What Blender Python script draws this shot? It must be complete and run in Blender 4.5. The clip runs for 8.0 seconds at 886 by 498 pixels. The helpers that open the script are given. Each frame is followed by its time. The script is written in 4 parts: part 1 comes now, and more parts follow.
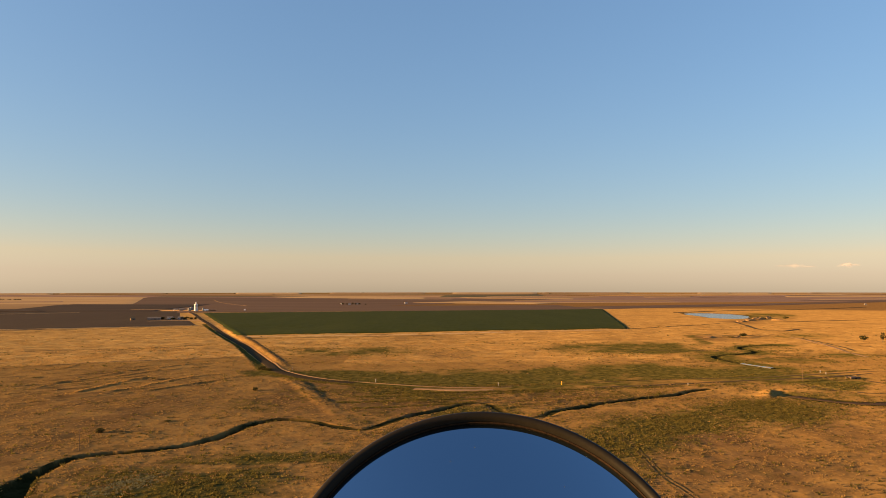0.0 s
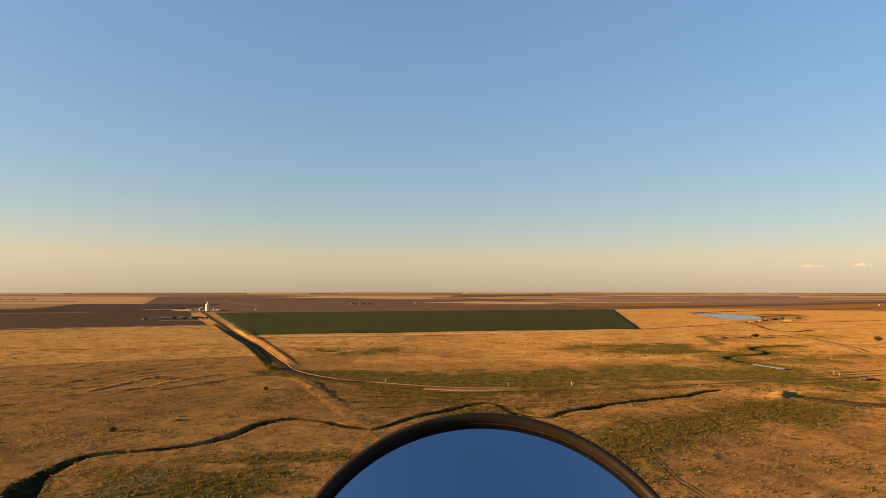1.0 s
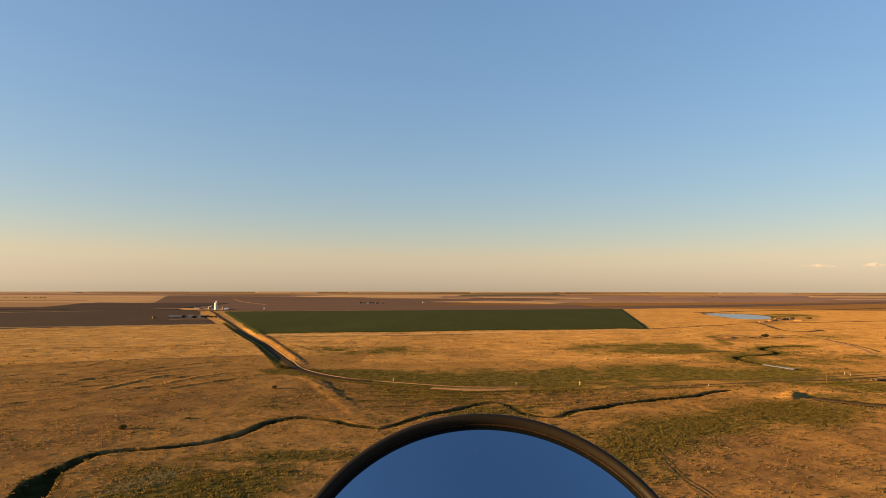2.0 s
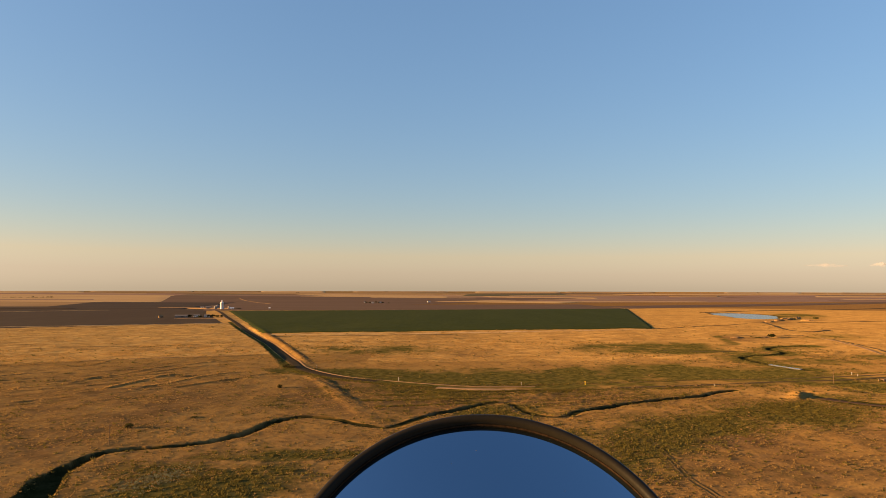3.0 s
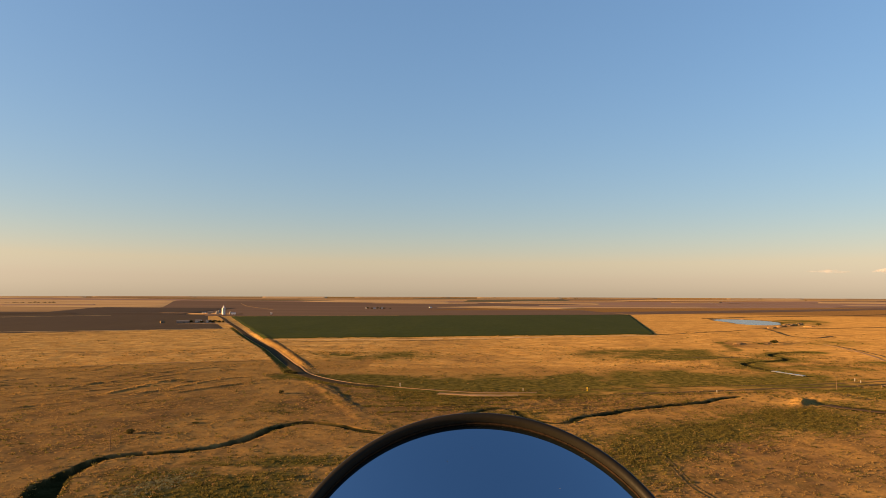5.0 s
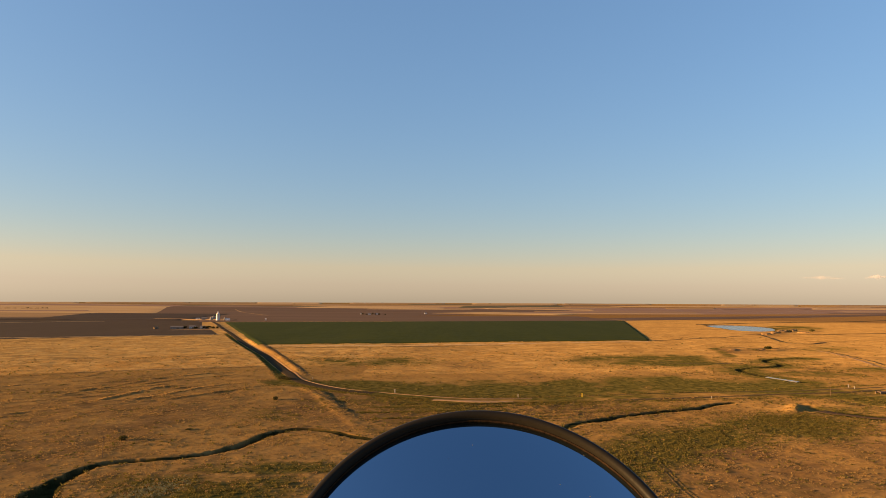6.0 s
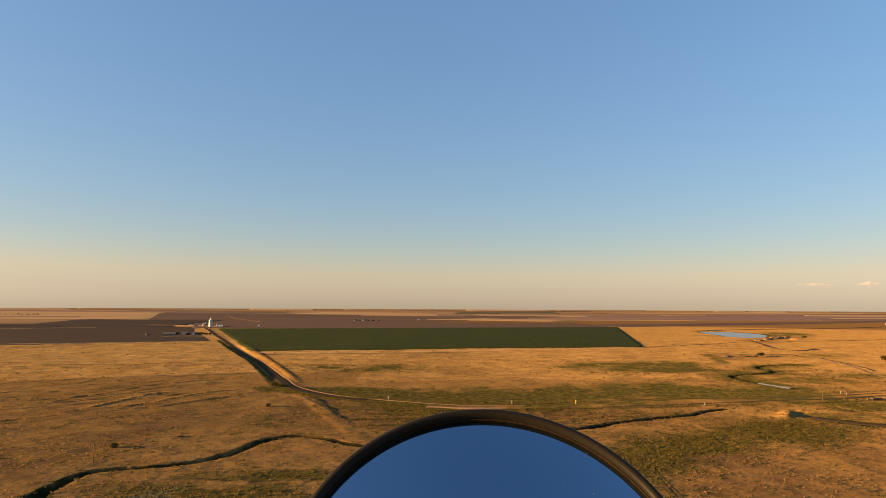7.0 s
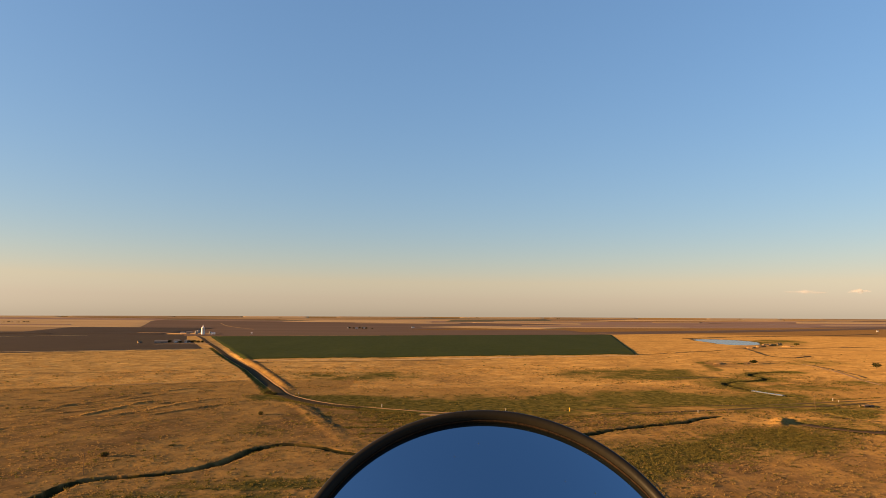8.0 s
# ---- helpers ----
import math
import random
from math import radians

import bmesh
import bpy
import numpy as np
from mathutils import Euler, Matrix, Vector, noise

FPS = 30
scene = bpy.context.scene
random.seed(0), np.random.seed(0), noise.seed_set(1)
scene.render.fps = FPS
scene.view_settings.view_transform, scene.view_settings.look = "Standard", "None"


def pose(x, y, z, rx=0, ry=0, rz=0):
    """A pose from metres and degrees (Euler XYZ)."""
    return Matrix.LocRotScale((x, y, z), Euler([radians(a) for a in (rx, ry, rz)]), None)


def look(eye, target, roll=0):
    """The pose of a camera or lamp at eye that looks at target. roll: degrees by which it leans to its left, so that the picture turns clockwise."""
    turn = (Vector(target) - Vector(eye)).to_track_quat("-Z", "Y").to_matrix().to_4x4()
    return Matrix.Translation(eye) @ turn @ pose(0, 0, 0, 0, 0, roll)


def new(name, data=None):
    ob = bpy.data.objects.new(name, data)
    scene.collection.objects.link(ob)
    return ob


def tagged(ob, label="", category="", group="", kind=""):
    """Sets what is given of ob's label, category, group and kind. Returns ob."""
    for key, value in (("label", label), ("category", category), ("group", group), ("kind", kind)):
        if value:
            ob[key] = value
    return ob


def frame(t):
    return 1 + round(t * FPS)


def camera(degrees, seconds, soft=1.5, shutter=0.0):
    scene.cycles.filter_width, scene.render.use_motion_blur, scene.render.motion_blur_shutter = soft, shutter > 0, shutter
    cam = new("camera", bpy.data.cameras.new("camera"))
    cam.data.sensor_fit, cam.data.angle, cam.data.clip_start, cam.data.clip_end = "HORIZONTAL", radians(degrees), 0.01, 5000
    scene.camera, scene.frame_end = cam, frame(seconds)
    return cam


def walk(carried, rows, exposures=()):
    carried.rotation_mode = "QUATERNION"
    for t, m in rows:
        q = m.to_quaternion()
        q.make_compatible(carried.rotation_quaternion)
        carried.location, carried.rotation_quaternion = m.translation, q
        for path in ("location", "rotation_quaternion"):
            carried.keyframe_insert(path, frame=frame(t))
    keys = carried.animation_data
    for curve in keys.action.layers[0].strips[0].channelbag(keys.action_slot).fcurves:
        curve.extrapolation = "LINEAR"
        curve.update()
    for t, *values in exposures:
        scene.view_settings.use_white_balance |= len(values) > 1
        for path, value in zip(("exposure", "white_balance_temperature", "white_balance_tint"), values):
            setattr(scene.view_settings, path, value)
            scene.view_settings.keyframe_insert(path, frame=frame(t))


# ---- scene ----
# ================= camera and its path =================
cam = camera(70, 8.0, soft=0.6)


def aim(eye, yaw, pitch, roll):
    """Eye, heading to the right of north, tilt upwards and lean, in degrees."""
    y, p = radians(yaw), radians(pitch)
    way = Vector((math.sin(y) * math.cos(p), math.cos(y) * math.cos(p), math.sin(p)))
    return look(eye, Vector(eye) + way * 100.0, roll)


PATH = [
    (0, (-0.02006, 0.00178, 49.2985), 1.168, 3.719, -0.048),
    (0.5, (-0.01706, 0.00102, 49.2985), 0.719, 3.745, 0.006),
    (1, (-0.01298, 0.00057, 49.2992), 0.267, 3.723, -0.005),
    (1.5, (-0.00951, 0.00045, 49.3), -0.123, 3.691, 0.038),
    (2, (-0.00711, 0.00045, 49.3006), -0.445, 3.659, 0.081),
    (2.5, (-0.00524, 0.00046, 49.3011), -0.704, 3.632, 0.105),
    (3, (-0.0033, 0.0004, 49.3015), -0.907, 3.619, 0.114),
    (3.5, (-0.00111, 0.0001, 49.3014), -1.065, 3.632, 0.118),
    (4, (0.0003, -0.00093, 49.3002), -1.18, 3.71, 0.135),
    (4.5, (0.00125, -0.00226, 49.2984), -1.184, 3.887, 0.164),
    (5, (0.00107, -0.00403, 49.296), -1.066, 4.13, 0.184),
    (5.5, (-0.00053, -0.00607, 49.2929), -0.865, 4.401, 0.199),
    (5.8, (-0.00219, -0.0073, 49.2909), -0.722, 4.564, 0.212),
    (6, (-0.0036, -0.0081, 49.2896), -0.623, 4.668, 0.225),
    (6.5, (-0.00789, -0.00988, 49.2864), -0.363, 4.927, 0.26),
    (7, (-0.01187, -0.01147, 49.2836), -0.07, 5.24, 0.262),
    (7.5, (-0.01474, -0.01319, 49.2806), 0.195, 5.549, 0.262),
    (8, (-0.01854, -0.01455, 49.2782), 0.503, 5.918, 0.242),
]
walk(cam, [(t, aim(eye, yaw, pitch, roll)) for t, eye, yaw, pitch, roll in PATH], exposures=[(0.0, 2.08, 8080, 10), (4.0, 2.05, 8020, 10), (6.0, 2.04, 7860, 10), (8.0, 2.03, 7650, 10)])

# ================= sky and sun =================
SUN_EL, SUN_AZ = radians(9.0), radians(-100.0)     # azimuth clockwise from +y
world = bpy.data.worlds.new("sky")
scene.world = world
world.use_nodes = True
wn, wl = world.node_tree.nodes, world.node_tree.links
sky = wn.new("ShaderNodeTexSky")
sky.sky_type = "NISHITA"
sky.sun_disc = False
sky.sun_elevation, sky.sun_rotation = SUN_EL, SUN_AZ % (2 * math.pi)
sky.altitude, sky.air_density, sky.dust_density, sky.ozone_density = 600, 1.0, 0.7, 4.0
wn["Background"].inputs["Strength"].default_value = 0.0645
# dust in the low air: where the clear sky turns yellow, it is veiled by a pinkish tan of like brightness
tone = wn.new("ShaderNodeSeparateColor")
wl.new(sky.outputs["Color"], tone.inputs["Color"])
ratio = wn.new("ShaderNodeMath")
ratio.operation = "DIVIDE"
wl.new(tone.outputs["Red"], ratio.inputs[0])
wl.new(tone.outputs["Blue"], ratio.inputs[1])
veil = wn.new("ShaderNodeMapRange")
veil.inputs["From Min"].default_value, veil.inputs["From Max"].default_value = 0.145, 0.64
veil.inputs["To Max"].default_value = 0.95
wl.new(ratio.outputs[0], veil.inputs["Value"])
dust = wn.new("ShaderNodeMix")
dust.data_type, dust.blend_type = "RGBA", "MULTIPLY"
dust.inputs["Factor"].default_value = 1.0
tints = wn.new("ShaderNodeValToRGB")
tints.color_ramp.elements[0].position, tints.color_ramp.elements[0].color = 0.20, (0.94, 0.925, 0.90, 1)
tints.color_ramp.elements[1].position, tints.color_ramp.elements[1].color = 0.98, (1.0, 0.85, 0.70, 1)
for place, tint in ((0.42, (1.0, 0.945, 0.82, 1)), (0.66, (1.02, 0.925, 0.745, 1))):
    tints.color_ramp.elements.new(place).color = tint
wl.new(ratio.outputs[0], tints.inputs["Fac"])
wl.new(tints.outputs["Color"], dust.inputs["A"])
wl.new(tone.outputs["Green"], dust.inputs["B"])
hazy = wn.new("ShaderNodeMix")
hazy.data_type = "RGBA"
wl.new(veil.outputs["Result"], hazy.inputs["Factor"])
wl.new(sky.outputs["Color"], hazy.inputs["A"])
wl.new(dust.outputs["Result"], hazy.inputs["B"])
# a power curve evens out the brightness between the dark and the bright parts of the sky
even = wn.new("ShaderNodeMath")
even.operation = "DIVIDE"
even.inputs[1].default_value = 1.65
wl.new(tone.outputs["Green"], even.inputs[0])
soften = wn.new("ShaderNodeMath")
soften.operation = "POWER"
soften.inputs[1].default_value = -0.40
wl.new(even.outputs[0], soften.inputs[0])
evened = wn.new("ShaderNodeVectorMath")
evened.operation = "SCALE"
wl.new(hazy.outputs["Result"], evened.inputs[0])
wl.new(soften.outputs[0], evened.inputs["Scale"])
wl.new(evened.outputs["Vector"], wn["Background"].inputs["Color"])
sun = new("sun", bpy.data.lights.new("sun", "SUN"))
sun.data.energy, sun.data.angle, sun.data.color = 5.0, radians(0.6), (1.0, 0.60, 0.28)
TO_SUN = Vector((math.sin(SUN_AZ) * math.cos(SUN_EL), math.cos(SUN_AZ) * math.cos(SUN_EL), math.sin(SUN_EL)))
sun.matrix_world = look((0, 0, 300), Vector((0, 0, 300)) - TO_SUN)

# ================= materials =================


def material(name, a, b, scale=1.0, rough=0.9, fine=None, bump=0.0, bump_scale=None, metal=0.0, island=False, detail=4.0,
             stretch=(1, 1, 1), spec=0.02, through_leaf=0.0):
    """Two colours mixed by noise of `scale` metres, with finer grain over it and relief."""
    m = bpy.data.materials.new(name)
    m.use_nodes = True
    n, l = m.node_tree.nodes, m.node_tree.links
    bsdf = n["Principled BSDF"]
    bsdf.inputs["Roughness"].default_value = rough
    bsdf.inputs["Metallic"].default_value = metal
    bsdf.inputs["Specular IOR Level"].default_value = spec
    geo = n.new("ShaderNodeNewGeometry")
    mapping = n.new("ShaderNodeMapping")
    mapping.inputs["Scale"].default_value = stretch
    l.new(geo.outputs["Position"], mapping.inputs["Vector"])
    big = n.new("ShaderNodeTexNoise")
    big.inputs["Scale"].default_value = 1.0 / scale
    big.inputs["Detail"].default_value = detail
    big.inputs["Roughness"].default_value = 0.6
    l.new(mapping.outputs["Vector"], big.inputs["Vector"])
    small = n.new("ShaderNodeTexNoise")
    small.inputs["Scale"].default_value = 1.0 / (fine or scale / 8)
    small.inputs["Detail"].default_value = 3.0
    l.new(mapping.outputs["Vector"], small.inputs["Vector"])
    ramp = n.new("ShaderNodeMapRange")
    ramp.inputs["From Min"].default_value, ramp.inputs["From Max"].default_value = 0.3, 0.7
    add = n.new("ShaderNodeMath")
    add.operation = "MULTIPLY_ADD"
    add.inputs[1].default_value = 0.45
    l.new(small.outputs["Fac"], add.inputs[0])
    half = n.new("ShaderNodeMath")
    half.operation = "MULTIPLY"
    half.inputs[1].default_value = 0.55
    l.new(big.outputs["Fac"], half.inputs[0])
    l.new(half.outputs[0], add.inputs[2])
    l.new(add.outputs[0], ramp.inputs["Value"])
    value = ramp.outputs["Result"]
    if island:
        mixr = n.new("ShaderNodeMix")
        mixr.inputs["Factor"].default_value = 0.6
        l.new(value, mixr.inputs["A"])
        l.new(geo.outputs["Random Per Island"], mixr.inputs["B"])
        value = mixr.outputs["Result"]
    mix = n.new("ShaderNodeMix")
    mix.data_type = "RGBA"
    mix.inputs["A"].default_value, mix.inputs["B"].default_value = (*a, 1), (*b, 1)
    l.new(value, mix.inputs["Factor"])
    l.new(mix.outputs["Result"], bsdf.inputs["Base Color"])
    if bump:
        bn = n.new("ShaderNodeTexNoise")
        bn.inputs["Scale"].default_value = 1.0 / (bump_scale or scale / 8)
        bn.inputs["Detail"].default_value = 5.0
        l.new(mapping.outputs["Vector"], bn.inputs["Vector"])
        bp = n.new("ShaderNodeBump")
        bp.inputs["Strength"].default_value = 1.0
        bp.inputs["Distance"].default_value = bump
        l.new(bn.outputs["Fac"], bp.inputs["Height"])
        l.new(bp.outputs["Normal"], bsdf.inputs["Normal"])
    if through_leaf:                                  # light that shines through thin dry blades
        lit = n.new("ShaderNodeBsdfTranslucent")
        l.new(mix.outputs["Result"], lit.inputs["Color"])
        both = n.new("ShaderNodeMixShader")
        both.inputs["Fac"].default_value = through_leaf
        l.new(bsdf.outputs["BSDF"], both.inputs[1])
        l.new(lit.outputs["BSDF"], both.inputs[2])
        l.new(both.outputs["Shader"], n["Material Output"].inputs["Surface"])
    return m


def ground_material():
    """Dry prairie grass with green hollows, bare earth and dark muddy, shaded creeks, by the sheet's zone attribute.
    """
    m = bpy.data.materials.new("prairie")
    m.use_nodes = True
    n, l = m.node_tree.nodes, m.node_tree.links
    bsdf = n["Principled BSDF"]
    bsdf.inputs["Roughness"].default_value = 0.95
    bsdf.inputs["Specular IOR Level"].default_value = 0.0
    bsdf.inputs["Diffuse Roughness"].default_value = 0.25
    geo = n.new("ShaderNodeNewGeometry")
    zone = n.new("ShaderNodeAttribute")
    zone.attribute_name = "zone"
    split = n.new("ShaderNodeSeparateColor")
    l.new(zone.outputs["Color"], split.inputs["Color"])

    def grain(scale, detail=4.0, lo=0.35, hi=0.65, rough=0.6):
        tex = n.new("ShaderNodeTexNoise")
        tex.inputs["Scale"].default_value = 1.0 / scale
        tex.inputs["Detail"].default_value = detail
        tex.inputs["Roughness"].default_value = rough
        l.new(geo.outputs["Position"], tex.inputs["Vector"])
        r = n.new("ShaderNodeMapRange")
        r.inputs["From Min"].default_value, r.inputs["From Max"].default_value = lo, hi
        l.new(tex.outputs["Fac"], r.inputs["Value"])
        return r.outputs["Result"]

    def blend(a, b, fac, amount=None):
        mix = n.new("ShaderNodeMix")
        mix.data_type = "RGBA"
        for key, c in (("A", a), ("B", b)):
            if isinstance(c, tuple):
                mix.inputs[key].default_value = (*c, 1)
            else:
                l.new(c, mix.inputs[key])
        if amount is not None:
            mul = n.new("ShaderNodeMath")
            mul.operation = "MULTIPLY"
            mul.inputs[1].default_value = amount
            l.new(fac, mul.inputs[0])
            fac = mul.outputs[0]
        l.new(fac, mix.inputs["Factor"])
        return mix.outputs["Result"]

    def edge(fac, noise_fac, lo, hi):
        """A zone whose rim is frayed by noise."""
        s = n.new("ShaderNodeMath")
        s.operation = "MULTIPLY_ADD"
        s.inputs[1].default_value = 0.55
        s.inputs[2].default_value = -0.27
        l.new(noise_fac, s.inputs[0])
        a = n.new("ShaderNodeMath")
        l.new(fac, a.inputs[0])
        l.new(s.outputs[0], a.inputs[1])
        r = n.new("ShaderNodeMapRange")
        r.inputs["From Min"].default_value, r.inputs["From Max"].default_value = lo, hi
        l.new(a.outputs[0], r.inputs["Value"])
        return r.outputs["Result"]

    fray = grain(14.0, 6.0)
    straw = blend((0.2572, 0.1521, 0.04969), (0.202, 0.115, 0.0377), grain(45.0, 6.0))
    straw = blend(straw, (0.1477, 0.08555, 0.03256), grain(9.0, 6.0, 0.48, 0.70), 0.45)
    straw = blend(straw, (0.3192, 0.2044, 0.0754), grain(1.7, 5.0, 0.52, 0.68), 0.55)
    straw = blend(straw, (0.09999, 0.07128, 0.02485), grain(2.4, 5.0, 0.55, 0.68), 0.55)
    green = blend((0.040, 0.0385, 0.010), (0.108, 0.086, 0.0245), grain(4.0, 6.0, 0.38, 0.64))
    earth = blend((0.072, 0.042, 0.020), (0.128, 0.079, 0.037), grain(8.0, 5.0))
    # near-black: wet creek soil with the shadow of the banks put into the colour
    mud_shade = blend((0.014, 0.0145, 0.0045), (0.034, 0.029, 0.011), grain(3.0))
    gold = blend((0.4287, 0.2567, 0.0814), (0.2954, 0.1711, 0.05398), grain(24.0, 6.0, 0.4, 0.6))
    gold = blend(gold, (0.2096, 0.1255, 0.04627), grain(9.0, 6.0, 0.52, 0.70), 0.5)
    gold = blend(gold, (0.4954, 0.3232, 0.12), grain(14.0, 6.0, 0.55, 0.72), 0.5)
    gold = blend(gold, (0.162, 0.09978, 0.03856), grain(3.6, 5.0, 0.55, 0.67), 0.5)
    gold = blend(gold, (0.5716, 0.3897, 0.1542), grain(6.5, 5.0, 0.55, 0.68), 0.5)
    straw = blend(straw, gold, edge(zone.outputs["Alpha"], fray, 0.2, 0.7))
    col = blend(straw, earth, edge(split.outputs["Green"], fray, 0.1, 0.8), 0.85)
    col = blend(col, green, edge(split.outputs["Red"], fray, 0.1, 0.75))
    col = blend(col, mud_shade, split.outputs["Blue"])
    l.new(col, bsdf.inputs["Base Color"])
    bn = n.new("ShaderNodeTexNoise")
    bn.inputs["Scale"].default_value = 0.8
    bn.inputs["Detail"].default_value = 6.0
    l.new(geo.outputs["Position"], bn.inputs["Vector"])
    bp = n.new("ShaderNodeBump")
    bp.inputs["Distance"].default_value = 0.15
    l.new(bn.outputs["Fac"], bp.inputs["Height"])
    l.new(bp.outputs["Normal"], bsdf.inputs["Normal"])
    return m


def water_material(name, tint, rough):
    m = bpy.data.materials.new(name)
    m.use_nodes = True
    n, l = m.node_tree.nodes, m.node_tree.links
    b = n["Principled BSDF"]
    b.inputs["Base Color"].default_value = (*tint, 1)
    b.inputs["Roughness"].default_value = rough
    b.inputs["IOR"].default_value = 1.33
    geo = n.new("ShaderNodeNewGeometry")
    t = n.new("ShaderNodeTexNoise")
    t.inputs["Scale"].default_value = 0.8
    l.new(geo.outputs["Position"], t.inputs["Vector"])
    bp = n.new("ShaderNodeBump")
    bp.inputs["Distance"].default_value = 0.01
    l.new(t.outputs["Fac"], bp.inputs["Height"])
    l.new(bp.outputs["Normal"], b.inputs["Normal"])
    return m


M_GROUND = ground_material()
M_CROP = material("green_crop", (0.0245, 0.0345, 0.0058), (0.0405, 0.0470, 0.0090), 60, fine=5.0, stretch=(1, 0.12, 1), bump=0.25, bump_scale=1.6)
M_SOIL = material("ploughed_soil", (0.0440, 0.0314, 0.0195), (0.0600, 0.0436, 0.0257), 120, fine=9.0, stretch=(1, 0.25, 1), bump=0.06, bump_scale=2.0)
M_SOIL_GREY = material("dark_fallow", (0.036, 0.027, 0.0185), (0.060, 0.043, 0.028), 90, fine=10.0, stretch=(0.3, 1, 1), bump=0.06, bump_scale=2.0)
# distant soils: aerial haze is put into these two paler base colours
M_SOIL_FAR_HAZE = material("hazed_far_soil", (0.165, 0.102, 0.067), (0.225, 0.142, 0.094), 220, fine=40.0, stretch=(0.25, 1, 1))
M_SOIL_MID_HAZE = material("hazy_ploughed_soil", (0.080, 0.051, 0.032), (0.128, 0.083, 0.051), 160, fine=34.0, stretch=(0.10, 1, 1))
M_STUBBLE = material("pale_stubble", (0.21, 0.134, 0.056), (0.45, 0.300, 0.138), 120, fine=26.0, stretch=(0.10, 1, 1))
M_STUBBLE_DIM = material("dim_stubble", (0.135, 0.083, 0.036), (0.34, 0.220, 0.098), 120, fine=26.0, stretch=(0.10, 1, 1))
# green of the far strips, greyed in its base colour for aerial haze
M_FAR_GREEN_HAZE = material("hazed_green_field", (0.068, 0.0646, 0.0306), (0.102, 0.085, 0.0408), 150, fine=30.0)
M_ASPHALT = material("worn_asphalt", (0.028, 0.0205, 0.0095), (0.044, 0.032, 0.0150), 6, fine=0.5, bump=0.01)
M_DIRT = material("dirt_track", (0.165, 0.105, 0.054), (0.224, 0.148, 0.081), 5, fine=0.7, bump=0.04)
M_MOWN = material("mown_straw", (0.33, 0.215, 0.095), (0.47, 0.32, 0.15), 6, fine=1.0, bump=0.08)
M_GRAVEL = material("pale_gravel", (0.215, 0.132, 0.062), (0.295, 0.188, 0.095), 4, fine=0.5, bump=0.03)
M_TUFT = material("dry_tuft", (0.155, 0.096, 0.036), (0.30, 0.195, 0.078), 3, island=True, through_leaf=0.45)
M_GOLD_TUFT = material("golden_tuft", (0.26, 0.155, 0.053), (0.42, 0.262, 0.098), 3, island=True, through_leaf=0.45)
M_WEED = material("green_weed", (0.034, 0.032, 0.0085), (0.19, 0.150, 0.042), 3, island=True, through_leaf=0.45)
M_BANK = material("bank_grass", (0.20, 0.115, 0.05), (0.30, 0.18, 0.075), 3, fine=0.5, bump=0.3, bump_scale=0.8)
M_BED = material("brown_silt", (0.05, 0.032, 0.018), (0.078, 0.05, 0.028), 5, fine=0.8, bump=0.04)
# weedy ruts and ditches; also serves as the painted shadow of the road bank
M_RUT_SHADOW = material("weedy_rut_and_shadow", (0.05, 0.038, 0.016), (0.10, 0.068, 0.03), 5, fine=0.8, bump=0.1)
M_PALE_WEED = material("pale_weed", (0.10, 0.098, 0.05), (0.22, 0.215, 0.125), 1.0, island=True, through_leaf=0.3)
M_LEAF = material("dark_leaf", (0.0135, 0.0174, 0.00539), (0.0328, 0.0328, 0.0115), 1.0, island=True)
M_SHRUB = material("olive_leaf", (0.034, 0.034, 0.011), (0.075, 0.066, 0.022), 1.0, island=True)
M_BARK = material("bark", (0.10, 0.07, 0.045), (0.17, 0.12, 0.08), 0.4, bump=0.02)
M_POLE = material("weathered_pole", (0.09, 0.06, 0.035), (0.15, 0.10, 0.06), 0.5, bump=0.01)
M_WHITE = material("white_paint", (0.612, 0.603, 0.578), (0.697, 0.68, 0.654), 2.0, rough=0.6, spec=0.3)
M_STEEL = material("galvanised_steel", (0.179, 0.169, 0.157), (0.222, 0.205, 0.188), 1.5, rough=0.75, metal=0.0)
M_ROOF = material("grey_roof", (0.099, 0.0924, 0.0874), (0.144, 0.13, 0.118), 2.0, rough=0.7)
M_DARKPANE = material("dark_pane", (0.02, 0.022, 0.025), (0.03, 0.032, 0.035), 1.0, rough=0.15, spec=0.5)
M_PALE_POST = material("weathered_white_post", (0.26, 0.24, 0.21), (0.36, 0.34, 0.30), 0.4, rough=0.7)
M_GRIT = material("pale_grit", (0.10, 0.09, 0.08), (0.18, 0.16, 0.14), 0.01)
M_YELLOW = material("yellow_paint", (0.75, 0.50, 0.03), (0.82, 0.56, 0.05), 0.4, rough=0.5)
M_RUBBER = material("black_rubber", (0.0095, 0.0088, 0.0060), (0.0135, 0.0115, 0.0078), 0.05, rough=0.45, spec=0.09, fine=0.004, bump=0.0001, bump_scale=0.003)
M_GRIME = material("gritty_sealant", (0.009, 0.0066, 0.0048), (0.03, 0.018, 0.0105), 0.01, rough=0.8, fine=0.0025, bump=0.0008, bump_scale=0.003)
M_WATER = water_material("pond_water", (0.045, 0.05, 0.052), 0.2)
M_WATER_CREEK = water_material("creek_water", (0.10, 0.10, 0.095), 0.08)

